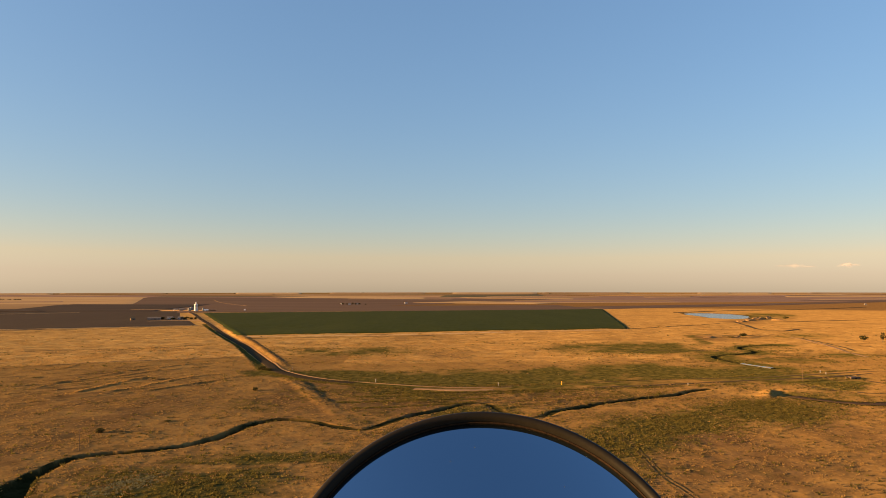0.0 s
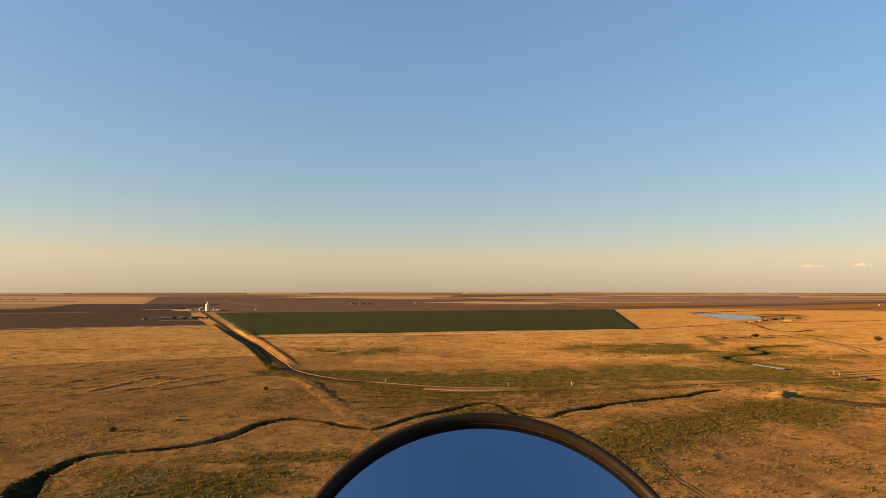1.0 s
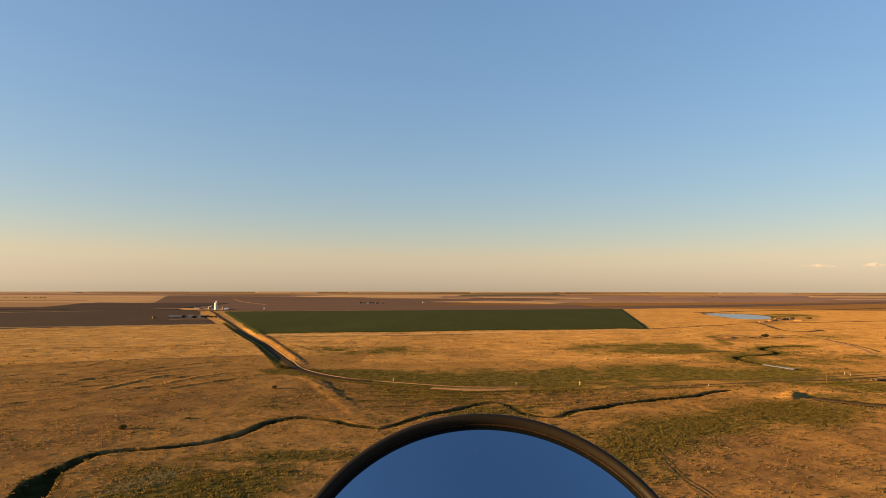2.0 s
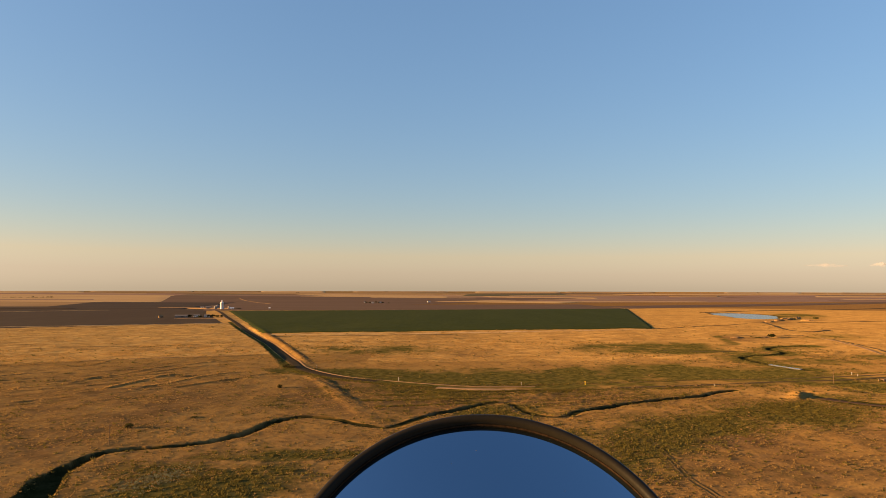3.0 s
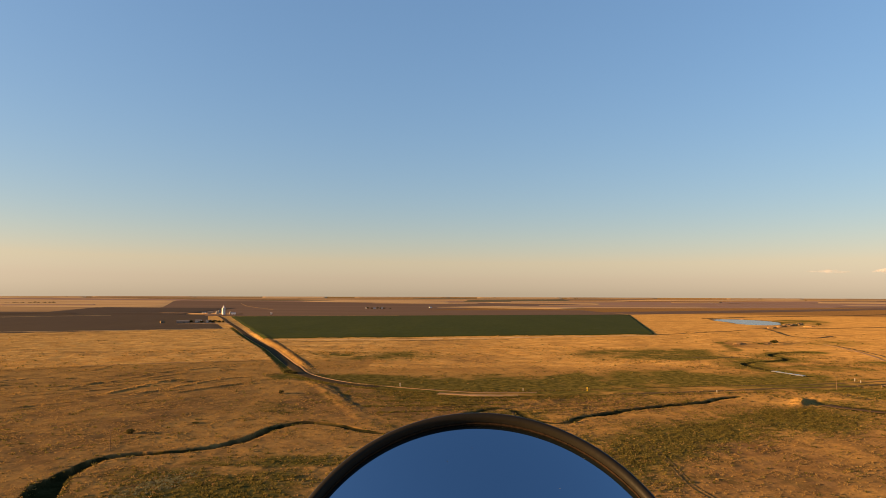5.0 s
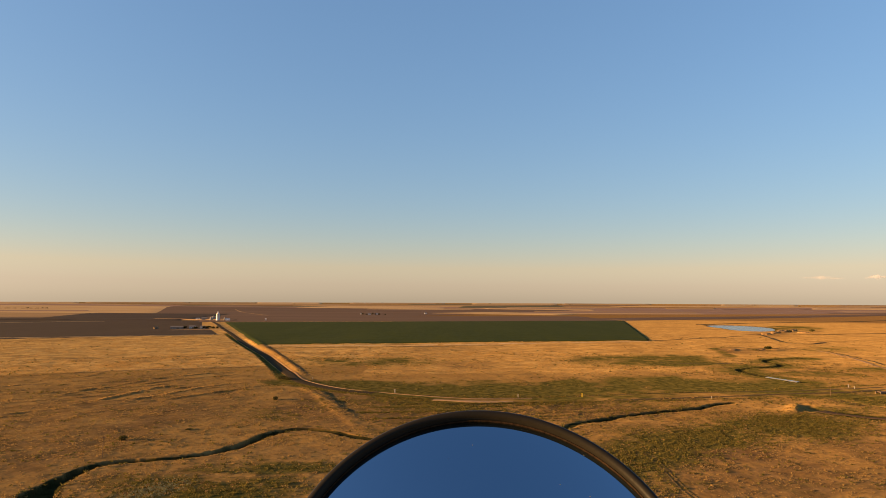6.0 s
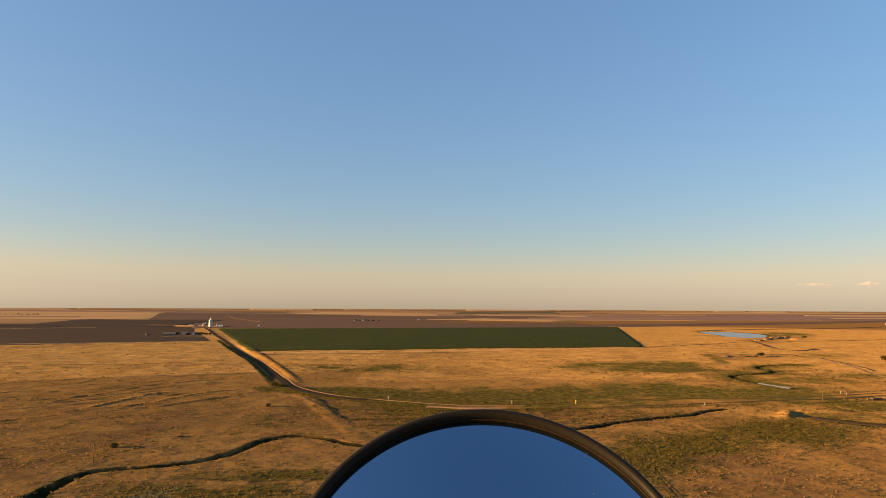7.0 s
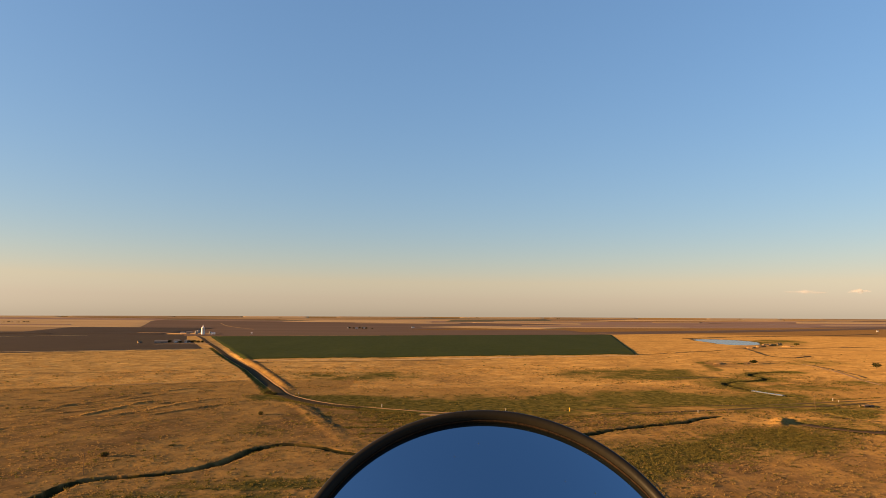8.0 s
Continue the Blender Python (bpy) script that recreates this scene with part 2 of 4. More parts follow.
# ================= numbers of the plan =================
ROAD = [(-640, 1640), (-505, 1363), (-391, 1094), (-308, 902), (-256, 782), (-198, 651), (-171, 591), (-148, 534), (-127, 482), (-110, 437), (-95, 396), (-78, 370), (-58, 350), (-32, 335), (-8, 324), (12, 318), (40, 319), (69, 326), (116, 338), (165, 348), (219, 363), (266, 377)]
CREEK = [(-97, 140), (-100, 154), (-105, 168), (-106, 181), (-105, 191), (-99, 196.5), (-90, 199.5), (-81, 204), (-75, 210), (-70, 222), (-67.5, 235), (-62.5, 244.5), (-55, 248), (-45, 243.5), (-38, 237), (-32, 232), (-24, 229), (-18, 236), (-13, 245), (-7, 254), (2, 262), (10, 273), (18, 280), (24, 280), (27, 270), (30, 259), (36, 251), (43, 249.5), (48, 256), (53, 263), (65, 272), (82, 283.5), (100, 293), (116, 300), (127, 311), (139, 318)]
CREEK_EAST = [(171, 313), (167.5, 303), (168.5, 293), (173.5, 285.5), (181, 277), (190, 272.5), (215, 271)]
CREEK_FAR = [(221, 394), (216, 399), (212, 409), (208, 422), (207, 440), (209, 458), (213, 472), (222, 479), (240, 486), (255, 497), (262, 512), (262, 530), (272, 550), (290, 562), (311, 566)]
GULLY = [(-84, 366), (-77, 353), (-66, 330), (-56, 305), (-46, 281), (-38, 262), (-32, 245)]
BERM = [(-273, 868), (-218, 731), (-178, 631), (-132, 514), (-112, 463), (-97, 421)]
# old contour banks on the western pasture
TERRACES = [
    [(-255, 353), (-249, 365)], [(-252, 394), (-232, 404), (-235, 432)], [(-193, 351), (-187, 383), (-176, 415)],
    [(-172, 310), (-166, 341), (-159, 366)], [(-201, 327), (-197, 355)], [(-181, 365), (-168, 394), (-144, 419)],
    [(-157, 310), (-149, 329), (-137, 360), (-123, 377)], [(-292, 404), (-266, 414), (-242, 432)], [(-201, 444), (-167, 461), (-140, 482)],
    [(-217, 312), (-207, 310)], [(-195, 271), (-185, 281), (-172, 290)], [(-172, 289), (-157, 300), (-144, 312)],
    [(-174, 409), (-157, 432), (-135, 451)], [(-141, 313), (-123, 340), (-110, 368)],
]
GULLY_EAST = [(198, 330), (198, 316), (203, 308)]
GREEN_FLAT = [(-54, 369, 32, 25, 1), (-2, 357, 45, 30, 1), (47, 353, 45, 31, 1), (100, 360, 50, 31, 1), (162, 372, 66, 36, 0.85), (25, 358, 70, 27, 1), (178, 544, 46, 48, 0.95), (188, 506, 43, 19, 1), (137, 541, 35, 42, 0.7), (256, 605, 9, 79, 0.6), (644, 1208, 49, 105, 0.7), (-66, 522, 50, 30, 0.6), (-30, 512, 24, 16, 0.5), (-60, 169, 21, 15, 0.75), (-60, 153, 21, 9, 0.9), (130, 260, 29, 29, 1), (105, 251, 22, 23, 0.95)]
GREEN_CREEK = [(55, 212, 20, 34, 0.8), (52, 234, 24, 11, 0.75), (80, 245, 21, 19, 0.8), (170, 291, 30, 21, 0.5), (81, 250, 28, 14, 0.5), (93, 311, 17, 11, 0.4), (-13, 307, 41, 20, 0.5), (20, 269, 19, 16, 0.85), (215, 338, 18, 20, 0.8), (-79, 375, 21, 18, 0.6), (-97, 382, 12, 21, 0.5), (277, 534, 24, 41, 0.5), (220, 467, 18, 31, 0.6), (251, 434, 27, 17, 0.5), (-81, 274, 15, 11, 0.3), (141, 343, 66, 11, 0.5), (-47, 194, 24, 6, 0.75), (-52, 178, 14, 6, 0.5), (-28, 252, 11, 14, 0.4), (394, 669, 42, 32, 0.4), (309, 472, 35, 20, 0.4)]
GREEN = GREEN_FLAT + GREEN_CREEK
BARE = [(109, 255, 74, 28, 0.4), (139, 233, 39, 49, 0.45), (-112, 219, 92, 100, 0.4), (86, 181, 68, 45, 0.55), (-22, 283, 56, 51, 0.85), (-178, 359, 93, 67, 0.2), (82, 214, 26, 18, 1), (23, 497, 27, 36, 0.5), (-70, 322, 12, 17, 0.5), (306, 656, 39, 39, 0.5), (-47, 257, 12, 10, 0.5), (81, 159, 24, 9, 0.3), (-170, 270, 34, 27, 0.3), (9, 300, 32, 12, 1), (68, 307, 51, 10, 0.9), (499, 992, 40, 71, 0.6), (-28, 298, 16, 11, 0.5), (-191, 316, 20, 18, 0.35), (-124, 319, 46, 41, 0.25)]


def hashed(ix, iy, seed):
    h = (ix * 374761393 + iy * 668265263 + seed * 974711) & 0x7FFFFFFF
    h = ((h ^ (h >> 13)) * 1274126177) & 0x7FFFFFFF
    return ((h ^ (h >> 16)) & 0xFFFF) / 65535.0


def wave(x, y, scale, seed):
    """Smooth value noise, -1 to 1."""
    x, y = np.asarray(x, float) / scale, np.asarray(y, float) / scale
    ix, iy = np.floor(x).astype(np.int64), np.floor(y).astype(np.int64)
    fx, fy = x - ix, y - iy
    fx, fy = fx * fx * (3 - 2 * fx), fy * fy * (3 - 2 * fy)
    a = hashed(ix, iy, seed) * (1 - fx) + hashed(ix + 1, iy, seed) * fx
    b = hashed(ix, iy + 1, seed) * (1 - fx) + hashed(ix + 1, iy + 1, seed) * fx
    return (a * (1 - fy) + b * fy) * 2 - 1


def smooth(points, step=4.0):
    """A Catmull-Rom curve through plan points."""
    p = [points[0]] + list(points) + [points[-1]]
    out = []
    for i in range(1, len(p) - 2):
        a, b, c, d = (np.array(q, float) for q in p[i - 1:i + 3])
        k = max(2, int(np.linalg.norm(c - b) / step))
        for s in range(k):
            t = s / k
            out.append(0.5 * (2 * b + (c - a) * t + (2 * a - 5 * b + 4 * c - d) * t * t + (3 * b - a - 3 * c + d) * t ** 3))
    out.append(np.array(points[-1], float))
    return np.array(out)


def away(x, y, line, reach=40.0):
    """Distance from a line of plan points, and how far along it (0 to 1); far points are given as `reach`."""
    x, y = np.asarray(x, float), np.asarray(y, float)
    best, along = np.full(x.shape, reach), np.zeros(x.shape)
    lo, hi = line.min(0) - reach, line.max(0) + reach
    near = np.nonzero((x > lo[0]) & (x < hi[0]) & (y > lo[1]) & (y < hi[1]))[0]
    if len(near):
        px, py = x[near], y[near]
        bd, ba = best[near], along[near]
        for i in range(len(line) - 1):
            a, d = line[i], line[i + 1] - line[i]
            t = np.clip(((px - a[0]) * d[0] + (py - a[1]) * d[1]) / max(d @ d, 1e-9), 0, 1)
            r = np.hypot(px - a[0] - t * d[0], py - a[1] - t * d[1])
            m = r < bd
            bd[m], ba[m] = r[m], (i + t[m]) / (len(line) - 1)
        best[near], along[near] = bd, ba
    return best, along


ROAD_LINE, CREEK_LINE = smooth(ROAD, 8.0), smooth(CREEK, 3.0)
EAST_LINE, FAR_LINE = smooth(CREEK_EAST, 3.0), smooth(CREEK_FAR, 4.0)
GULLY_LINE, GULLY_EAST_LINE = smooth(GULLY, 3.0), smooth(GULLY_EAST, 3.0)
BERM_LINE = smooth(BERM, 6.0)
TERRACE_LINES = [smooth(q, 3.0) for q in TERRACES]
POND_SHORE = smooth([(528, 1322), (556, 1352), (592, 1348), (610, 1310), (616, 1250), (600, 1190), (572, 1130), (536, 1084), (512, 1080), (500, 1112), (506, 1160), (512, 1215), (518, 1270), (528, 1322)], 12.0)


def pond_edge(x, y):
    """Below 1 inside the pond, rising by 1 in every 60 m from its shore."""
    x, y = np.asarray(x, float).ravel(), np.asarray(y, float).ravel()
    d, _ = away(x, y, POND_SHORE, 60)
    odd = np.zeros(x.shape, bool)
    for (ax, ay), (bx, by) in zip(POND_SHORE, np.roll(POND_SHORE, -1, 0)):
        if ay != by:
            odd ^= ((ay > y) != (by > y)) & (x < (bx - ax) * (y - ay) / (by - ay) + ax)
    return 1 + np.where(odd, -d, d) / 60 + 0.03 * wave(x, y, 25, 31)


def ramp(v, a, b):
    t = np.clip((v - a) / (b - a), 0, 1)
    return t * t * (3 - 2 * t)


def cut_depth(along):
    """The road lies in a shallow cutting on the slope before the bend."""
    return 2.3 * ramp(along, 0.42, 0.60) * (1 - ramp(along, 0.735, 0.785))


def terrace(x, y):
    """Long broken ridges that climb the western pasture."""
    u, v = 0.80 * x + 0.60 * y, 0.80 * y - 0.60 * x
    return 0.8 * wave(u * 0.065, v, 3.8, 5) + 0.45 * wave(u * 0.2, v, 2.0, 22) + 0.35 * wave(u, v, 25, 18)


def creek_width(s):
    """Half the width of the creek bed along its course: broad in the west, narrow where it hides in grass."""
    wide = 0.75 + 2.4 * (1 - ramp(s, 0.0, 0.13)) + 0.9 * ramp(s, 0.19, 0.25) * (1 - ramp(s, 0.31, 0.37))
    wide = wide + 0.6 * ramp(s, 0.49, 0.51) * (1 - ramp(s, 0.54, 0.57)) + 0.9 * ramp(s, 0.73, 0.77) * (1 - ramp(s, 0.85, 0.95))
    return wide * (1 + 0.28 * wave(s * 900, s * 0, 14, 15))


def height(x, y):
    x, y = np.asarray(x, float).ravel(), np.asarray(y, float).ravel()
    r = np.hypot(x, y)
    z = 30.0 * np.clip((r - 2000) / 2900, 0, None) ** 2
    close = 1 - ramp(r, 900, 1150)
    z = z + close * (0.45 * wave(x, y, 70, 1) + 0.13 * wave(x, y, 16, 2) + ramp(r, 400, 600) * (0.20 * wave(x, y, 8.5, 16) + 0.16 * wave(x, y, 19, 17)) + 0.10 * wave(x, y, 5, 3) + 0.055 * wave(x, y, 2.1, 4))
    # old terraces on the western pasture, long low ridges
    west = np.exp(-((x + 195) / 95) ** 4 - ((y - 355) / 70) ** 2)
    z += west * (0.30 * ramp(terrace(x, y), 0.30, 0.5) + 0.12 * wave(x * 0.25, y - 0.2 * x, 3.0, 6))
    for k, line in enumerate(TERRACE_LINES):
        d, s = away(x, y, line, 12)
        z += 0.36 * (1 - ramp(d + 0.6 * wave(x, y, 5, 48 + k), 0.2, 1.7)) * np.clip(0.75 + 0.6 * wave(x, y, 13, 63 + k), 0.1, 1.2) * ramp(s, 0.0, 0.08) * (1 - ramp(s, 0.9, 1.0))
    # lumpy ground by the creek and the road bend
    lump = np.exp(-((x - 20) / 90) ** 2 - ((y - 290) / 35) ** 2)
    z += lump * (0.2 * wave(x, y, 3.5, 7) + 0.3 * wave(x * 0.12, y - 0.16 * x, 2.4, 36))
    d, s = away(x, y, CREEK_LINE, 30)
    d = d + 0.5 * wave(x, y, 6, 8) + 0.3 * wave(x, y, 2.5, 9)
    wide = creek_width(s)
    deep = 1.7 - 1.35 * ramp(s, 0.31, 0.36) * (1 - 0.7 * ramp(s, 0.47, 0.50) * (1 - ramp(s, 0.55, 0.58))) * (1 - 0.6 * ramp(s, 0.72, 0.75)) - 0.5 * ramp(s, 0.93, 1.0) - 0.9 * ramp(s, 0.155, 0.17) * (1 - ramp(s, 0.185, 0.20))
    z -= deep * (1 - ramp(d, wide * 0.7, wide * 1.2 + 0.6))
    d, s = away(x, y, EAST_LINE, 30)
    d = d + 0.6 * wave(x, y, 6, 10)
    z -= 0.4 * (1 - ramp(d, 3.0, 5.5))
    # spoil heap at the head of the eastern channel
    u = x - 0.6 * (y - 300)
    z += 1.3 * ramp(u, 154.0, 160.0) * (1 - ramp(u, 161.0, 163.0)) * np.exp(-((y - 302) / 12) ** 4) * (0.9 + 0.3 * wave(x, y, 3, 14) + 0.25 * wave(x, y, 1.5, 45))
    d, s = away(x, y, FAR_LINE, 30)
    z -= 0.8 * (1 - ramp(d + 0.5 * wave(x, y, 8, 11), 1.0, 2.6))
    d, s = away(x, y, GULLY_LINE, 30)
    z += 0.85 * (1 - ramp(d + 0.9 * wave(x, y, 4, 12), 0.6, 5.0)) * ramp(s, 0, 0.12) * (1 - 0.75 * ramp(s, 0.55, 0.95)) * (0.85 + 0.25 * wave(x, y, 9, 13))
    d, s = away(x, y, GULLY_EAST_LINE, 30)
    z -= 0.4 * (1 - ramp(d, 1.0, 4.0))
    z -= 1.6 * (1 - ramp(pond_edge(x, y), 0.93, 1.07))
    # road bed: level, in its cutting, with a low bank on the lateral stretch
    d, s = away(x, y, ROAD_LINE, 76)
    bed = -cut_depth(s) + 0.3
    # steep western bank, gentle eastern one
    east = x > np.interp(y, [p[1] for p in ROAD[11::-1]], [p[0] for p in ROAD[11::-1]])
    steep = 1 - np.clip((d - 5.0) / 4.5, 0, 1)
    gentle = 1 - np.clip((d - 5.2) / 3.2, 0, 1)
    z = z * ramp(d, 6, 14) + bed * np.where(east & (s < 0.78), gentle, steep)
    # low bank of spoil along the eastern side of the road
    d, s = away(x, y, BERM_LINE, 30)
    z += 0.55 * (1 - ramp(d + 0.5 * wave(x, y, 7, 37), 0.6, 3.4)) * ramp(s, 0.0, 0.35) * (1 - ramp(s, 0.93, 1.0))
    return z


def zones(x, y):
    x, y = np.asarray(x, float).ravel(), np.asarray(y, float).ravel()
    out = []
    x_true, y_true = x, y
    x, y = x + 9 * wave(x, y, 50, 27) + 4 * wave(x, y, 17, 28), y + 16 * wave(x, y, 60, 29) + 6 * wave(x, y, 21, 30)
    for spots in (GREEN, BARE):
        v = np.zeros(x.shape)
        for cx, cy, rx, ry, w in spots:
            u = (x - cx - (y - cy) * cx / cy) / rx
            q = (y - cy) / ry
            v = np.maximum(v, w * np.exp(-(u * u + q * q) ** 2 * 0.5))
        rag = 0.34 * wave(x, y * 0.5, 24, 33) + 0.22 * wave(x, y * 0.5, 9, 34)
        out.append(np.clip(v + np.minimum(v * 1.6, 1) * rag, 0, 1))
    x, y = x_true, y_true
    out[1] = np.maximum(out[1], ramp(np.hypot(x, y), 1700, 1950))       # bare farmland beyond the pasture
    road_d, road_s = away(x, y, ROAD_LINE, 40)
    bank = (x < np.interp(y, [q[1] for q in ROAD[11::-1]], [q[0] for q in ROAD[11::-1]])) & (road_s > 0.45) & (road_s < 0.8)
    out[0] = np.maximum(out[0], bank * ramp(road_d, 3.4, 4.0) * (1 - ramp(road_d, 9.0, 11.0)))
    # dark streaks along the old terraces of the western pasture: weeds, and ridge shadow put into the colour
    west = np.exp(-((x + 195) / 95) ** 4 - ((y - 355) / 70) ** 2)
    far_d, _ = away(x, y, FAR_LINE, 40)
    out[0] = np.maximum(out[0], 0.75 * (1 - ramp(far_d + 5 * wave(x, y, 20, 35), 5, 20)))
    out[1] = np.maximum(out[1], 0.35 * ramp(wave(x * 0.5, y, 30, 23) + 0.5 * wave(x, y, 11, 24), 0.2, 0.9))
    # creek beds and their banks darkened: wet soil plus painted bank shadow
    mud_shade = np.zeros(x.shape)
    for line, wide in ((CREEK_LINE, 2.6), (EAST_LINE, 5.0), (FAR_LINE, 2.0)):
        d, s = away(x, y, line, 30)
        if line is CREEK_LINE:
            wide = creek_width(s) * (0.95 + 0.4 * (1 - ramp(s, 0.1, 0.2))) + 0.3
        mud_shade = np.maximum(mud_shade, (ramp(s, 0.15, 0.35) if line is EAST_LINE else 1) * (1 - ramp(d + 0.5 * wave(x, y, 5, 21), wide * 0.95, wide * 1.2 + 0.5)))
    # terrace flanks: weeds and the ridges' shadow painted as one faint dark tone
    mud_shade = np.maximum(mud_shade, 0.25 * west * ramp(terrace(x, y), 0.1, 0.3) * (1 - ramp(terrace(x, y), 0.4, 0.6)))
    shore = pond_edge(x, y)
    mud_shade = np.maximum(mud_shade, 0.8 * ramp(shore, 0.98, 1.0) * (1 - ramp(shore, 1.06, 1.12)))
    west_line = y - (471 + 0.39 * (x + 145))          # fence between the grazed and the tall grass
    gold = 0.9 * ramp(west_line + 9 * wave(x, y, 26, 46) + 5 * wave(x, y, 9, 47), -12, 16) * (x < -60)
    gold = np.maximum(gold, 0.45 * ramp(y - 440 - 0.1 * x + 18 * wave(x, y, 60, 25), -20, 30) * ramp(x, 60, 240))
    gold = np.maximum(gold, 0.55 * ramp(y + 14 * wave(x, y, 45, 26), 415, 450) * (x >= -60) * (1 - ramp(x, 150, 260)))
    rim = ramp(np.hypot(x, y), 4150, 4400)            # stubble colour at the edge of sight stands in for horizon haze
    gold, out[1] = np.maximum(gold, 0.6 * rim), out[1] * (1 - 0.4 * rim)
    for line, wide in ((BERM_LINE, 7.0), (GULLY_LINE, 4.5)):
        d, s = away(x, y, line, 30)
        on = (0.2 if line is BERM_LINE else 0.1) * (1 - ramp(d + 1.2 * wave(x, y, 6, 38), wide * 0.5, wide)) * ramp(s, 0.0, 0.1)
        gold = gold * (1 - 4 * on) if line is BERM_LINE else np.maximum(gold, on)
        out[0], out[1] = out[0] * (1 - on), np.maximum(out[1] * (1 - on), 2.2 * on * (line is BERM_LINE))
    # spoil heap: its sunlit west face is brightened in colour by the gold zone
    heap = np.exp(-((x - 0.6 * (y - 300) - 156) / 6) ** 4 - ((y - 302) / 15) ** 4)
    out[1], out[0], gold = out[1] * (1 - heap), out[0] * (1 - heap), np.maximum(gold, 0.5 * heap)
    lump = np.exp(-((x - 20) / 75) ** 4 - ((y - 293) / 26) ** 4)
    mud_shade = np.maximum(mud_shade, 0.55 * lump * ramp(wave(x * 0.10, y - 0.16 * x, 2.6, 39) + 0.5 * wave(x, y, 5, 40), 0.1, 0.65))
    out[1] = np.maximum(out[1], 0.55 * lump)
    return out[0], out[1], mud_shade, gold


def sheet(name, verts, faces, mat, smooth_shade=True):
    """A mesh from arrays; faces is (n, 3) or (n, 4)."""
    me = bpy.data.meshes.new(name)
    k = faces.shape[1]
    me.vertices.add(len(verts))
    me.vertices.foreach_set("co", np.asarray(verts, np.float32).ravel())
    me.loops.add(faces.size)
    me.loops.foreach_set("vertex_index", faces.astype(np.int32).ravel())
    me.polygons.add(len(faces))
    me.polygons.foreach_set("loop_start", np.arange(0, faces.size, k, dtype=np.int32))
    me.polygons.foreach_set("use_smooth", np.full(len(faces), smooth_shade))
    me.update(calc_edges=True)
    me.materials.append(mat)
    return new(name, me)


def grid_faces(rows, cols, wrap=False):
    i, j = np.meshgrid(np.arange(rows - 1), np.arange(cols if wrap else cols - 1), indexing="ij")
    a, b = i * cols + j, i * cols + (j + 1) % cols
    return np.stack([a, b, b + cols, a + cols], -1).reshape(-1, 4)


# ================= the ground =================
rings = [0.01, 40.0, 80.0, 110.0]
while rings[-1] < 4930:
    r = rings[-1]
    rings.append(r + (3.0 if r < 125 else 0.75 if r < 330 else max(0.75, (r - 330) * 0.0075 + 0.75)))
rings = np.array(rings)
turns = np.radians(np.concatenate([np.arange(-42, 42, 0.125), np.arange(42, 318, 4.0)]))
rr, aa = np.meshgrid(rings, turns, indexing="ij")
gx, gy = (rr * np.sin(aa)).ravel(), (rr * np.cos(aa)).ravel()
gz = height(gx, gy)
ground = sheet("ground", np.stack([gx, gy, gz], 1), grid_faces(len(rings), len(turns), True)[:, ::-1], M_GROUND)
tagged(ground, "dry golden prairie with green hollows and creek banks", "ground", kind="structure")
red, bare, mud_shade, gold = zones(gx, gy)
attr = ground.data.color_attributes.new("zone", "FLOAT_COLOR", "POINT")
attr.data.foreach_set("color", np.stack([red, bare, mud_shade, gold], 1).astype(np.float32).ravel())


def field(name, corners, mat, label, category, lift=0.25, n=(40, 24), rim=0.0, amp=0.0):
    """A field laid over the ground between four corners, with a skirt down to the soil."""
    a, b, c, d = (np.array(q, float) for q in corners)
    s, t = np.meshgrid(np.linspace(0, 1, n[0]), np.linspace(0, 1, n[1]), indexing="xy")
    s, t = s.ravel()[:, None], t.ravel()[:, None]
    p = (a * (1 - s) + b * s) * (1 - t) + (d * (1 - s) + c * s) * t
    border = ((s < 1e-6) | (s > 1 - 1e-6) | (t < 1e-6) | (t > 1 - 1e-6)).ravel()
    if rim:
        p = p + border[:, None] * rim * np.stack([wave(p[:, 0], p[:, 1], 14, 41), wave(p[:, 0], p[:, 1], 14, 42)], 1)
    z = height(p[:, 0], p[:, 1]) + lift
    if amp:
        z = z + amp * (wave(p[:, 0], p[:, 1], 9, 43) + wave(p[:, 0], p[:, 1], 3.5, 44))
    z = np.where(border, z - lift - 0.3, z)
    faces = grid_faces(n[1], n[0])
    ob = sheet(name, np.stack([p[:, 0], p[:, 1], z], 1), faces, mat)
    return tagged(ob, label, category, kind="structure")


def ribbon(name, line, half, mat, label, category, lift=0.06, ends=None, kind="structure", sway=0.0):
    """A strip along a plan line that follows the ground."""
    line = np.asarray(line, float)
    d = np.gradient(line, axis=0)
    nrm = np.stack([-d[:, 1], d[:, 0]], 1) / np.maximum(np.linalg.norm(d, axis=1), 1e-9)[:, None]
    across = np.array([-1.12, -1, -0.5, 0, 0.5, 1, 1.12])
    w = half * (1 + sway * wave(line[:, 0], line[:, 1], 9, 51))[:, None]
    p = line[:, None, :] + nrm[:, None, :] * (across[None, :] * w)[:, :, None]
    z = height(p[..., 0], p[..., 1]).reshape(p.shape[:2])
    mid = z[:, 3:4]
    z = np.maximum(z, mid - 0.15) + lift
    z[:, 0] -= lift + 0.25
    z[:, -1] -= lift + 0.25
    v = np.concatenate([p, z[..., None]], 2).reshape(-1, 3)
    ob = sheet(name, v, grid_faces(len(line), 7)[:, ::-1], mat)
    return tagged(ob, label, category, kind=kind)


